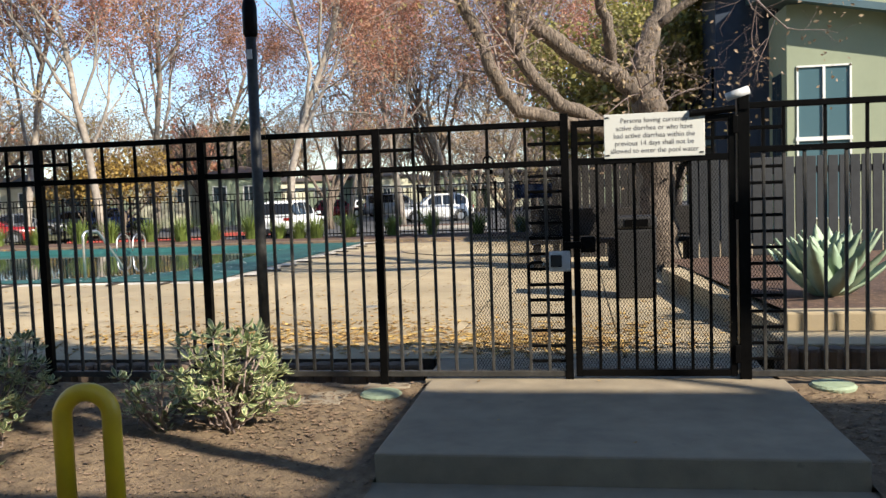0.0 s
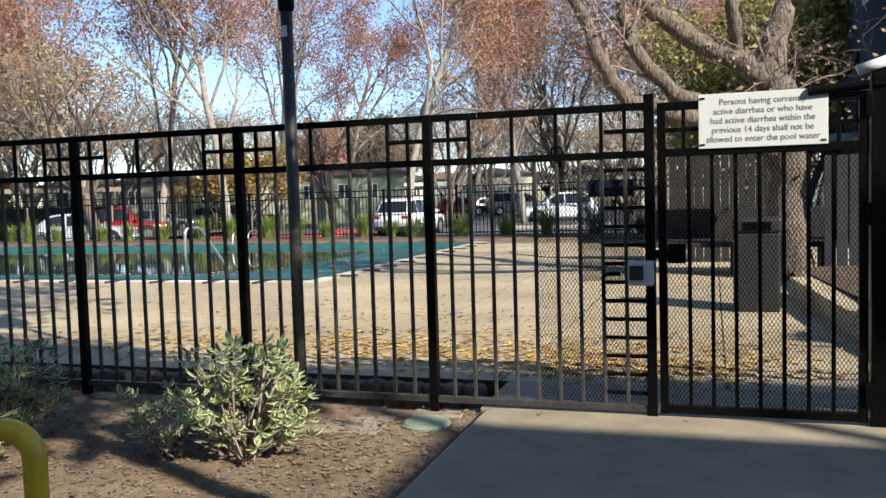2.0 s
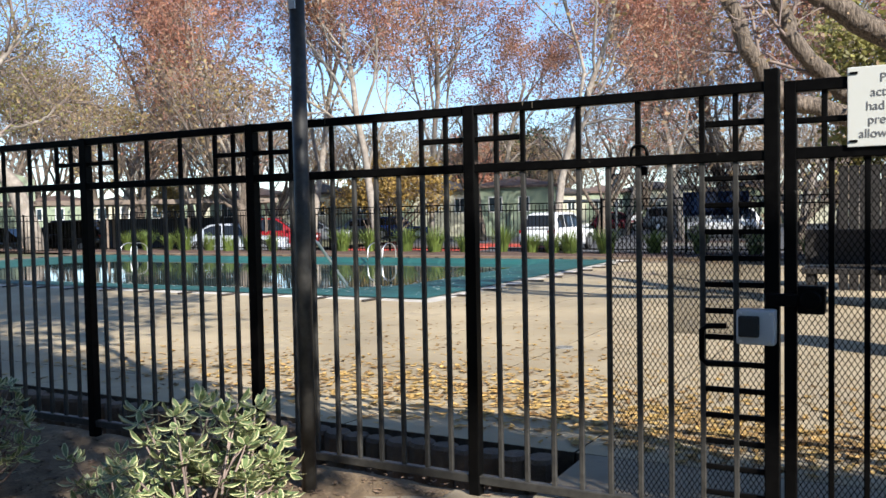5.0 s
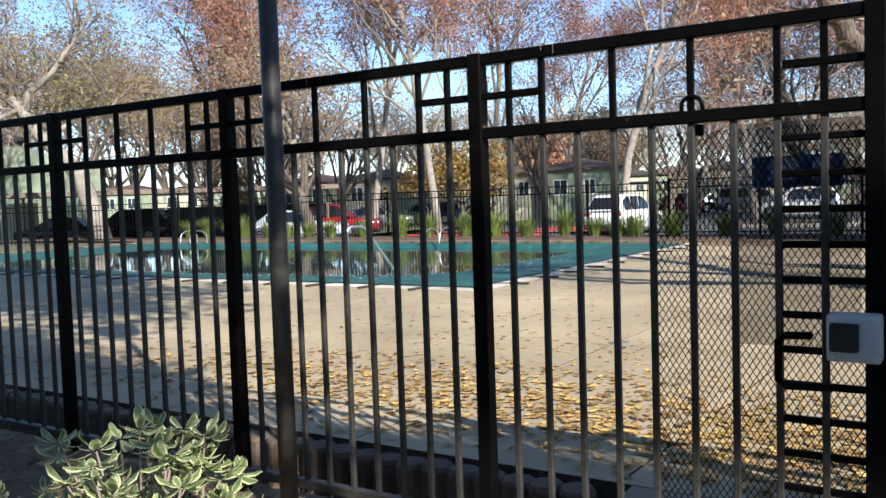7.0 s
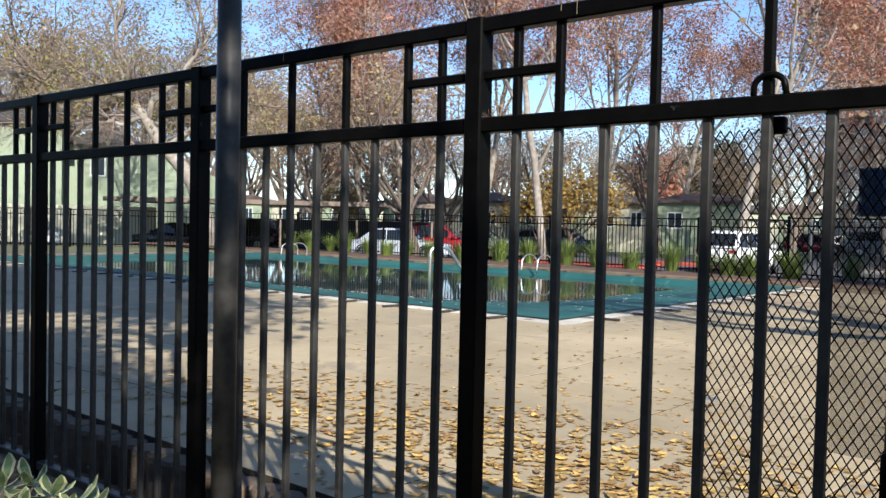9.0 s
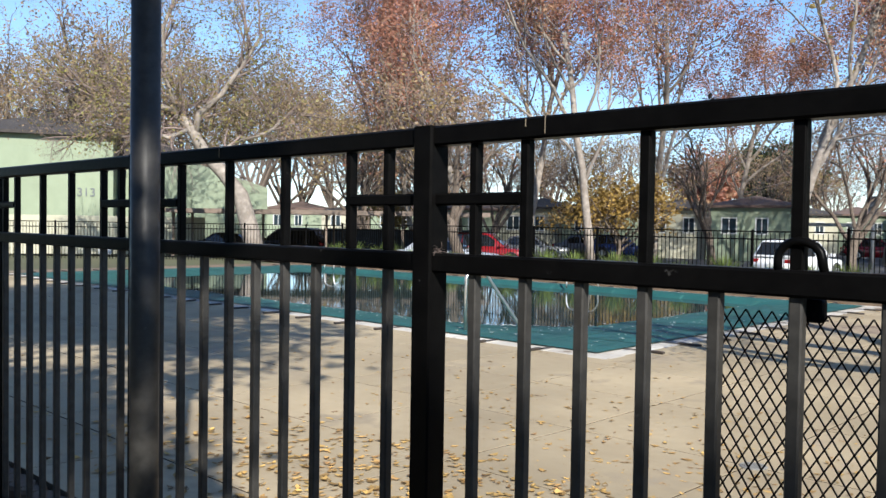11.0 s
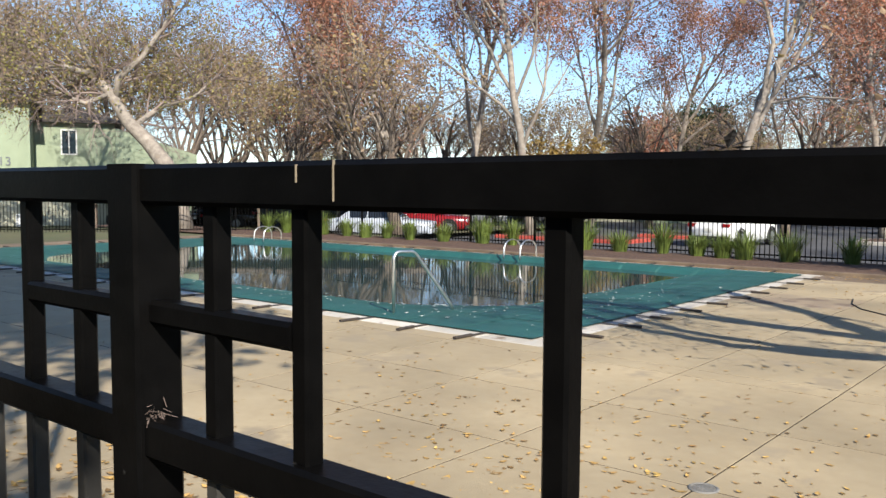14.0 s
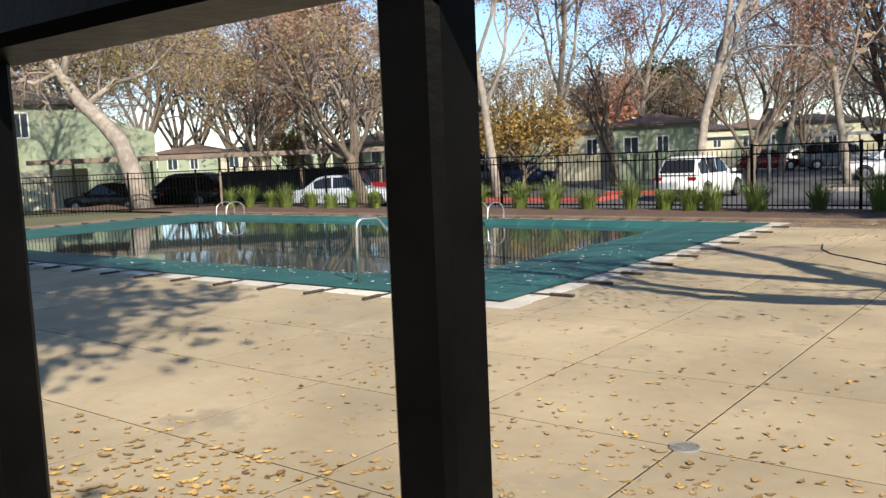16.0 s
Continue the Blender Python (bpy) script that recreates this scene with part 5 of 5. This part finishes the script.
# house on the right: navy and sage siding
hs = thing("clubhouse", "navy and sage clubhouse with a sloping eave and tall window", "house", at=pose(0, 0, 0))
HY = 12.75
wall_windows(hs, 5.48, 12.0, HY, -0.1, 4.7, 0.22, [(5.66, 6.70, 0.4, 3.48)], OLIVEWALL, "wall", 0.035, SKYGLASS)
g = Geo()
g.box(5.64, 6.72, HY - 0.03, HY + 0.02, 1.98, 2.06)
part("transom", g, TRIMWHITE, hs)
g = Geo()
g.box(5.48, 5.68, HY + 0.221, HY + 1.6, -0.1, 4.7)
part("side_wall", g, OLIVEWALL, hs)
for k in range(2):
    g = Geo()
    g.box(5.455, 5.478, HY + 0.45 + 0.42 * k, HY + 0.78 + 0.42 * k, 1.5, 3.4)
    part("slot_window", g, WINDOW, hs, "narrow dark window")
g = Geo()
g.box(4.36, 5.68, HY + 1.601, HY + 1.8, -0.1, 5.6)
part("navy_wall", g, NAVYWALL, hs, "dark navy siding")
g = Geo()
g.box(4.36, 4.56, HY + 1.801, HY + 7, -0.1, 5.6)
part("navy_side_wall", g, NAVYWALL, hs)
for (x0, x1, za, zb, yy) in ((5.0, 13.0, 4.92, 3.45, HY - 0.5), (4.0, 6.2, 5.35, 5.75, HY + 1.2)):
    g = Geo()
    y0, y1 = yy, HY + 7
    g.add([(x0, y0, za), (x1, y0, zb), (x1, y1, zb + 1), (x0, y1, za + 1), (x0, y0, za - 0.14), (x1, y0, zb - 0.14), (x1, y1, zb + 0.86), (x0, y1, za + 0.86)],
          [(0, 1, 2, 3), (7, 6, 5, 4), (0, 4, 5, 1), (1, 5, 6, 2), (2, 6, 7, 3), (3, 7, 4, 0)])
    part("roof", g, FASCIA, hs)
for x in (3.75, 4.05, 4.33):
    g = Geo()
    g.bar((x, HY + 1.9, 2.2), (x, HY + 1.9, 2.6 + 1.3 * (x - 3.4)), 0.05, 0.05, 0.005)
    part("balcony_post", g, BLACK, hs)
g = Geo()
g.bar((3.7, HY + 1.9, 2.65), (4.36, HY + 1.9, 3.75), 0.06, 0.06, 0.005)
part("balcony_rail", g, BLACK, hs)
g = Geo()
g.box(3.7, 4.36, HY + 1.85, HY + 3.2, 2.05, 2.2)
part("balcony_floor", g, FASCIA, hs)
side = thing("screen_fence", "dark grey board fence behind the planter", "fence")
for k in range(30):
    g = Geo()
    g.box(2.9 + 0.15 * k, 2.9 + 0.15 * k + 0.13, 7.6, 7.63, -0.1, 1.55, 0.004)
    part("board", g, SLATE, side)
g = Geo()
g.box(2.9, 7.4, 7.635, 7.68, 1.3, 1.4)
part("rail", g, SLATE, side)
# dark timber wall and bench beyond the bin
bw = thing("bench", "dark timber bench at the edge of the deck", "bench", at=pose(1.6, 8.6, -0.09))
g = Geo()
g.box(-1.1, 1.5, -0.25, 0.25, 0.40, 0.47, 0.008)
part("seat", g, DARKWOOD, bw)
g = Geo()
g.box(-1.1, 1.5, 0.22, 0.28, 0.5, 0.95, 0.008)
part("backrest", g, DARKWOOD, bw)
for x in (-1.0, 0.2, 1.4):
    g = Geo()
    g.box(x - 0.05, x + 0.05, -0.22, 0.28, 0, 0.40, 0.006)
    part("leg", g, DARKWOOD, bw)
shed = thing("timber_screen", "dark shaded timber screen wall behind the deck", "screen wall")
for k in range(16):
    g = Geo()
    g.box(0.8 + 0.14 * k, 0.8 + 0.14 * k + 0.125, 10.6, 10.64, -0.1, 1.75, 0.004)
    part("board", g, DARKWOOD, shed)
bin_ = thing("litter_bin", "square dark plastic litter bin on the deck", "bin", at=pose(1.93, 4.75, DECK_Z))
g = Geo()
g.box(-0.22, 0.22, -0.22, 0.22, 0, 0.80, 0.02)
part("body", g, BINMAT, bin_)
g = Geo()
g.box(-0.235, 0.235, -0.235, 0.235, 0.80, 0.95, 0.03)
part("lid", g, BINMAT, bin_)
g = Geo()
g.box(-0.13, 0.13, -0.245, -0.236, 0.83, 0.91)
part("flap", g, BLACK, bin_)

# planter with agave
pt = thing("planter", "low tan concrete planter wall filled with mulch", "planter", kind="structure")
g = Geo()
g.box(2.75, 8.5, 1.05, 1.25, -0.2, 0.25, 0.02)
part("front_wall", g, DECK, pt)
g = Geo()
v = [(2.75, 1.26), (2.98, 1.26), (2.58, 6.0), (2.35, 6.0)]
g.add([(x, y, z) for z in (-0.2, 0.12) for x, y in v], [(3, 2, 1, 0), (4, 5, 6, 7), (0, 1, 5, 4), (1, 2, 6, 5), (2, 3, 7, 6), (3, 0, 4, 7)])
part("side_wall", g, DECK, pt)
g = Geo()
g.add([(2.9, 1.26, 0.19), (8.5, 1.26, 0.19), (8.5, 7.5, 0.24), (2.55, 7.5, 0.1)], [(0, 1, 2, 3)])
part("mulch_bed", g, MULCH, pt, "dark bark mulch")

g = Geo()
g.box(2.62, 8.5, 0.52, 1.045, -0.2, 0.115, 0.012)
part("terrace_slab", g, DECK, pt)


def agave(at, n, size, seed, label):
    t = thing("agave", label, "agave plant", at=at)
    rnd = random.Random(seed)
    for k in range(n):
        f = k / n
        az = k * 2.4
        el = radians(38 + 46 * f + rnd.uniform(-6, 6))
        ln_ = size * (1.0 - 0.25 * f) * rnd.uniform(0.9, 1.1)
        g = Geo()
        v = []
        for i, (u, wd) in enumerate(((0, 0.10), (0.25, 0.13), (0.5, 0.15), (0.75, 0.11), (0.93, 0.04), (1.0, 0.004))):
            r = ln_ * u
            z = r * math.sin(el) - 0.10 * size * math.sin(u * 3.1) * (1 - f)
            x = r * math.cos(el) + 0.03
            wd *= size * 0.95
            cz = 0.35 * wd
            v += [(x - cz * math.sin(el), -wd, z + cz * math.cos(el)), (x, 0, z), (x - cz * math.sin(el), wd, z + cz * math.cos(el)), (x + 0.02, 0, z - 0.025 * (1 - u))]
        fs = []
        for i in range(5):
            for a, b in ((0, 1), (1, 2), (2, 3), (3, 0)):
                fs.append((i * 4 + a, i * 4 + b, (i + 1) * 4 + b, (i + 1) * 4 + a))
        g.add(v, fs)
        p = part("leaf", g, AGAVE, t, smooth=True)
        p.matrix_local = pose(0, 0, 0, 0, 0, math.degrees(az))


agave(pose(3.42, 2.45, 0.17), 36, 0.74, 4, "large grey-green agave in the mulch planter")
agave(pose(4.5, 2.3, 0.17), 16, 0.4, 5, "small yellow-green agave beside the large one")


# ---- near things before the fence ----
lamp = thing("lamp_post", "slim black round lamp post before the fence", "lamp post", at=pose(-0.727, -0.225, -0.06))
g = Geo()
g.pipe([(0, 0, -0.1), (0, 0, 2.3)], 0.034, 20)
part("shaft", g, SUNLIT_DUSTY, lamp, smooth=True)
g = Geo()
g.lathe([(0.036, 2.28), (0.046, 2.30), (0.047, 2.46), (0.04, 2.50), (0.034, 2.52), (0.034, 3.6)], 20)
part("upper_sleeve", g, BLACK, lamp, smooth=True)
g = Geo()
g.box(-0.016, 0.016, -0.038, -0.03, 2.14, 2.20)
part("label_plate", g, GREYBOX, lamp, "small grey label")
g = Geo()
g.lathe([(0.06, 3.6), (0.2, 3.75), (0.22, 4.1), (0.05, 4.25)], 16)
part("lantern", g, GREYBOX, lamp, smooth=True)
g = Geo()
g.box(-0.34, 0.44, -0.26, 0.14, -0.2, 0.025, 0.02)
single("lamp_footing", g, PAD, "worn concrete footing at the lamp post", "footing", kind="structure", at=pose(-0.62, -0.20, -0.085))

loop_ = Geo()
arc = [(-0.092 * math.cos(a), 0, 0.54 + 0.092 * math.sin(a)) for a in np.linspace(0, math.pi, 13)]
loop_.pipe([(-0.092, 0, -0.1)] + arc + [(0.092, 0, -0.1)], 0.036, 16)
lm = loop_.data("hoop_bollard", YELLOW, True)
for px, py in ((-0.585, -2.47), (-1.02, -2.62)):
    ob = part("hoop_bollard", lm, None)
    ob.matrix_world = pose(px, py, -0.135, 0, 0, 12)
    tagged(ob, "yellow painted steel hoop bollard on the walk", "bollard", "yellow hoop bollards")

for (x, y), nm in (((0.02, -0.22), "round pale green valve cover in the soil"), ((2.78, -0.02), "round grey valve cover beside the pad")):
    g = Geo()
    g.lathe([(0.13, -0.03), (0.135, 0.0), (0.12, 0.014), (0.02, 0.018)], 24)
    single("valve_cover", g, LIDMAT, nm, "valve cover", "valve covers", smooth=False, at=pose(x, y, soil_z(x, y) + 0.004))
g = Geo()
g.box(-0.16, 0.16, -0.07, 0.07, -0.05, 0.012, 0.02)
single("post_footing", g, PAD, "broken concrete footing at a fence post", "footing", kind="structure", at=pose(0.03, -0.04, -0.05))


def shrub(at, height, stems, per, seed, label, leaf_len=0.05, wide=0.5):
    """A variegated evergreen shrub: woody stems ending in rosettes of oval two-tone leaves."""
    t = thing("shrub", label, "shrub", "variegated shrubs in the bed", at=at)
    rnd = random.Random(seed)
    wood, inner, edge = Geo(), Geo(), Geo()
    for s in range(stems):
        a = rnd.uniform(0, 6.283)
        h = height * rnd.uniform(0.35, 1.0)
        out = wide * math.sqrt(rnd.random()) * (0.4 + 0.6 * (1 - h / height)) + 0.05
        base = Vector((rnd.gauss(0, 0.04), rnd.gauss(0, 0.04), -0.02))
        top = Vector((math.cos(a) * out, math.sin(a) * out, h))
        mid = base.lerp(top, 0.5) + Vector((rnd.gauss(0, 0.04), rnd.gauss(0, 0.04), -0.03))
        wood.pipe([base, mid, top], [0.009, 0.006, 0.003], 5)
        for c in range(3):
            f = (1.0, 0.82, 0.62)[c]
            p = (mid.lerp(top, (f - 0.5) * 2) if f > 0.5 else mid) + Vector((rnd.gauss(0, 0.03), rnd.gauss(0, 0.03), rnd.gauss(0, 0.02))) * (c > 0) * 2
            if c:
                wood.pipe([mid.lerp(top, 0.3), p], [0.004, 0.002], 4)
            for k in range(per):
                az = k * 2.4 + rnd.uniform(-0.4, 0.4)
                el = rnd.uniform(-0.35, 0.9)
                d = Vector((math.cos(az) * math.cos(el), math.sin(az) * math.cos(el), math.sin(el)))
                sd = Vector((-math.sin(az), math.cos(az), rnd.gauss(0, 0.25))).normalized()
                up = d.cross(sd) * -1
                L = leaf_len * rnd.uniform(0.7, 1.25)
                b = p + d * 0.008
                rows_ = []
                for u, wd, cup in ((0.0, 0.03, 0), (0.35, 0.17, 0.05), (0.68, 0.21, 0.04), (0.9, 0.11, -0.03), (1.0, 0.01, -0.06)):
                    cpt = b + d * L * u + up * L * cup
                    rows_.append((cpt, wd * L))
                for i in range(4):
                    (ca, wa), (cb, wb) = rows_[i], rows_[i + 1]
                    inner.add([tuple(ca - sd * wa * 0.62), tuple(ca + sd * wa * 0.62), tuple(cb + sd * wb * 0.62), tuple(cb - sd * wb * 0.62)], [(0, 1, 2, 3)])
                    for q in (-1, 1):
                        edge.add([tuple(ca + sd * wa * 0.62 * q), tuple(ca + sd * wa * q + up * wa * 0.15), tuple(cb + sd * wb * q + up * wb * 0.15), tuple(cb + sd * wb * 0.62 * q)], [(0, 1, 2, 3)])
    part("stem", wood, TWIG, t, smooth=True)
    tagged(part("leaves", inner, VARIEG, t, "grey-green leaf middles"), kind="stuff")
    tagged(part("leaf_edges", edge, VARIEDGE, t, "cream leaf edges"), kind="stuff")
    return t


shrub(pose(-0.72, -0.88, soil_z(-0.72, -0.88)), 0.57, 40, 9, 1, "variegated cream-edged shrub beside the lamp post", 0.07, 0.42)
shrub(pose(-1.15, -0.95, soil_z(-1.15, -0.95)), 0.36, 14, 8, 2, "small sparse variegated shrub in the bed", 0.055, 0.26)
shrub(pose(-2.15, -0.95, soil_z(-2.15, -0.95)), 0.55, 34, 9, 3, "variegated shrub at the end of the bed", 0.06, 0.42)
shrub(pose(-1.95, -1.5, soil_z(-1.95, -1.5)), 0.38, 22, 9, 6, "low variegated shrub near the walk", 0.055, 0.32)
shrub(pose(-3.4, -0.9, soil_z(-3.4, -0.9)), 0.55, 30, 9, 4, "variegated shrub further along the bed", 0.06, 0.42)

g = Geo()
for ang, ln_, up in ((10, 0.022, 0.010), (75, 0.013, 0.016), (150, 0.020, 0.008), (205, 0.024, 0.006), (290, 0.015, 0.018), (340, 0.026, 0.003)):
    c_, s_a_ = math.cos(radians(ang)), math.sin(radians(ang))
    g.add([(0, 0, 0.002), (c_ * ln_ * 0.5 - s_a_ * 0.006, s_a_ * ln_ * 0.5 + c_ * 0.006, up * 0.8), (c_ * ln_, s_a_ * ln_, up), (c_ * ln_ * 0.5 + s_a_ * 0.006, s_a_ * ln_ * 0.5 - c_ * 0.006, up * 0.5 + 0.002)],
          [(0, 1, 2), (0, 2, 3)])
single("dead_leaf", g, DARKWOOD, "curled dry leaf caught on the top rail", "leaf", at=pose(0.585, -0.008, Z_TOP + RAIL / 2, 0, 0, 20) @ Matrix.Diagonal((0.6, 0.6, 0.6, 1)))
g = Geo()
rnd = random.Random(88)
for _ in range(34):
    p0 = Vector((POST / 2 + abs(rnd.gauss(0, 0.004)), -RAIL / 2 + rnd.uniform(-0.001, 0.02), Z_MID + RAIL / 2 + abs(rnd.gauss(0.002, 0.005))))
    p1 = p0 + Vector((rnd.gauss(0.003, 0.005), rnd.gauss(0, 0.003), rnd.gauss(-0.002, 0.006)))
    g.pipe([p0, p1], rnd.uniform(0.0002, 0.0005), 3)
single("cobweb", g, TWIG, "dusty grey cobweb in the corner of a fence post", "cobweb", kind="stuff")

# edging blocks along the deck
edging = thing("deck_edging", "row of scalloped brown edging blocks below the deck", "edging", kind="structure")
g = Geo()
g.lathe([(0.075, -0.1), (0.078, 0.13), (0.066, 0.15), (0.01, 0.152)], 10)
eb = g.data("edging_block", STONE)
for k in range(44):
    x = -5.6 + 0.135 * k
    if x < 0.2:
        q = part("edging_block", eb, None, edging)
        q.matrix_local = pose(x, 0.585, -0.17 + rng.uniform(-0.008, 0.004), rng.uniform(-3, 3), rng.uniform(-3, 3), rng.uniform(0, 90))
for k in range(40):
    q = part("edging_block", eb, None, edging)
    q.matrix_local = pose(2.62 + 0.14 * k, 0.44, -0.04 + rng.uniform(-0.008, 0.004), rng.uniform(-3, 3), rng.uniform(-3, 3), rng.uniform(0, 90))
g = Geo()
g.add([(-9, 0.055, -0.05), (0.28, 0.055, -0.05), (0.28, 0.14, -0.24), (-9, 0.14, -0.24), (0.28, 0.72, -0.26), (-9, 0.72, -0.26)], [(0, 1, 2, 3), (3, 2, 4, 5)])
single("trench_floor", g, SOIL, "dark soil between the fence and the deck", "soil bed", kind="structure")

# ---- pool fittings ----
def handrail(at, label):
    g = Geo()
    pts = [(0, 0, -0.02), (0, 0, 0.74)] + [(0, 0.10 - 0.10 * math.cos(a), 0.74 + 0.10 * math.sin(a)) for a in np.linspace(0.3, math.pi / 2, 5)] + [(0, 0.30, 0.835), (0, 0.36, 0.80), (0, 0.96, 0.06), (0, 1.0, -0.02)]
    g.pipe(pts, 0.024, 12)
    return single("pool_handrail", g, STEEL, label, "pool rail", "pool rails", smooth=True, at=at)


handrail(pose(-7.0, 7.84, DECK_Z, 0, 0, -14), "bent stainless steel entry rail at the pool edge")

def ladder(x, y):
    t = thing("pool_ladder", "stainless steel pool ladder with two curved rails", "pool ladder", at=pose(x, y, DECK_Z) @ Matrix.Diagonal((1, 1, 0.66, 1)))
    for dx in (-0.24, 0.24):
        g = Geo()
        g.pipe([(dx, 0.35, -0.02), (dx, 0.35, 0.30)] + [(dx, 0.35 * math.cos(a) , 0.30 + 0.36 * math.sin(a)) for a in np.linspace(0.25, math.pi - 0.3, 9)] + [(dx, -0.36, 0.1), (dx, -0.37, -0.05)], 0.02, 10)
        part("rail", g, STEEL, t, smooth=True)


ladder(-11.2, 16.9)
ladder(-21.0, 16.9)
dr = thing("deck_drain", "round grated drain in the concrete deck", "drain", at=pose(-1.12, 4.13, DECK_Z + 0.004))
g = Geo()
g.lathe([(0.084, -0.02), (0.088, 0.0), (0.082, 0.005), (0.072, 0.005), (0.07, 0.0)], 28)
part("ring", g, DRAINMAT, dr)
for k in range(9):
    u = -0.06 + 0.015 * k
    hw = math.sqrt(max(0.0, 0.072 ** 2 - u * u))
    g = Geo()
    g.box(-hw, hw, u - 0.004, u + 0.004, -0.004, 0.003)
    part("grate_bar", g, DRAINMAT, dr)

# hose lying on the deck
g = Geo()
hp = [(-2.75, 13.75), (-2.6, 13.1), (-2.35, 12.6), (-1.95, 12.2), (-1.5, 11.7), (-0.9, 11.4), (0.2, 11.3)]
g.pipe([(x, y, DECK_Z + 0.009) for x, y in hp], 0.008, 8)
single("garden_hose", g, BINMAT, "thin dark hose lying on the deck", "hose", smooth=True)


# ---- fallen leaves ----
def scatter(name, label, spots, count, size, zf, material, seed, flat=0.35):
    """Curled dead leaves strewn round spots (x, y, sx, sy, weight)."""
    rnd = random.Random(seed)
    g = Geo()
    ws = [s[4] for s in spots]
    for _ in range(count):
        s = rnd.choices(spots, ws)[0]
        x, y = rnd.gauss(s[0], s[2]), rnd.gauss(s[1], s[3])
        z = zf(x, y)
        if z is None:
            continue
        a = rnd.uniform(0, 6.283)
        L = size * rnd.uniform(0.5, 1.4)
        W = L * rnd.uniform(0.3, 0.55)
        tx, ty = rnd.gauss(0, flat), rnd.gauss(0, flat)
        ca, sa = math.cos(a), math.sin(a)
        v = []
        for u, w_, c in ((-1, 0.0, 0.25), (-0.4, -1, 0.12), (0.35, -0.9, 0.1), (1, 0, 0.3), (0.35, 0.9, 0.1), (-0.4, 1, 0.12), (0, 0, 0.0)):
            lx, ly = u * L, w_ * W
            v.append((x + ca * lx - sa * ly, y + sa * lx + ca * ly, z + 0.004 + abs(c) * L * 0.5 + abs(lx * tx) * 0.5 + abs(ly * ty) * 0.5))
        g.add(v, [(6, 0, 1), (6, 1, 2), (6, 2, 3), (6, 3, 4), (6, 4, 5), (6, 5, 0)])
    return single(name, g, material, label, "leaf litter", kind="stuff")


def on_deck(x, y):
    if y < 0.7 or y > 17.4 or x > 7 or x < -24:
        return None
    if HOLE[0] < x < HOLE[1] and HOLE[2] < y < HOLE[3]:
        return None
    return deck_z(y)


def on_soil(x, y):
    if y > 0.4 or y < -2.5 or (0.31 < x < 2.5) or x < -8 or x > 8:
        return None
    if y > 0.0:
        return -0.12
    return soil_z(x, y)


scatter("fallen_leaves", "drift of yellow-brown fallen leaves on the deck", [(-0.3, 1.7, 1.0, 0.42, 5), (0.9, 1.3, 0.6, 0.3, 3), (-2.6, 1.8, 1.2, 0.5, 3), (1.5, 2.2, 0.7, 0.8, 1.5), (-1.0, 2.6, 1.5, 0.6, 2)], 3200, 0.034, on_deck, DEADLEAF, 21)
scatter("fallen_leaves", "scattered dry leaves on the pool deck", [(-2.5, 4.0, 2.6, 1.8, 4), (-1.5, 3.0, 1.2, 0.8, 3), (-3, 7, 6, 4, 1.2), (-0.5, 12, 2.5, 3, 1.5), (-0.5, 15.5, 2.5, 1.0, 2)], 2800, 0.024, on_deck, DEADLEAF, 22)
scatter("fallen_leaves", "dry leaves strewn over the soil bed", [(-1.0, -0.9, 1.6, 0.7, 3), (-2.6, -0.5, 1.5, 0.4, 2), (3.2, -0.8, 0.8, 0.8, 2), (-0.2, -0.6, 0.4, 0.5, 1)], 2600, 0.019, on_soil, DRYCHIP, 23)
scatter("wood_chips", "small brown wood chips over the soil", [(-1.0, -1.1, 1.8, 0.8, 3), (3.4, -0.8, 1.0, 0.9, 2)], 12000, 0.011, on_soil, DRYCHIP, 24, 0.6)
scatter("fallen_leaves", "brown leaves along the far kerb", [(-4, 17.2, 6, 0.2, 2), (-14, 17.2, 6, 0.2, 2), (1, 16, 2, 1, 1)], 1600, 0.04, on_deck, DEADLEAF, 25)
scatter("fallen_leaves", "small pale leaves on the pool cover", [(-6.5, 10.5, 1.3, 2.4, 3), (-10, 8.6, 4, 0.6, 1), (-14, 8.6, 4, 0.5, 1)], 420, 0.03,
        lambda x, y: sag(x, y) + 0.008 if POOL[0] < x < POOL[1] and POOL[2] < y < POOL[3] and sag(x, y) > -0.2 else None, SIGNWHITE, 26)
scatter("fallen_leaves", "few dry leaves on the entry pad", [(1.4, -0.8, 0.6, 0.5, 1)], 14, 0.016, lambda x, y: 0.002 if 0.35 < x < 2.4 and -1.5 < y < -0.1 else None, DEADLEAF, 27)

# added unseen buildings behind the walk: they shade the entry and dim sky light
b2 = thing("rear_building", "long unseen building added to dim sky light and reflections", "building", kind="structure")
g = Geo()
g.box(-45, 2.5, -20, -11.5, -0.5, 6.8)
part("wall", g, OLIVEWALL, b2)
gable(b2, -45, 2.5, -20, -11.5, 6.8, 2.0, SHINGLE)
bb = thing("rear_building", "unseen building added to shade the entry pad and bed", "building", kind="structure")
g = Geo()
g.box(9.75, 28, -14, -6.0, -0.5, 7.19)
g.box(5.4, 9.74, -14, -6.0, -0.5, 5.15)
part("wall", g, CREAMWALL, bb)
# added slat on posts; the gap below it leaves a sunlit strip
for x in (9.85, 12, 16, 20, 24, 27.9):
    g = Geo()
    g.box(x - 0.05, x + 0.05, -6.1, -6.0, 7.2, 8.06)
    part("beam_post", g, FASCIA, bb)
g = Geo()
g.box(9.75, 28, -6.08, -6.0, 8.06, 8.8)
part("sun_screen", g, FASCIA, bb)
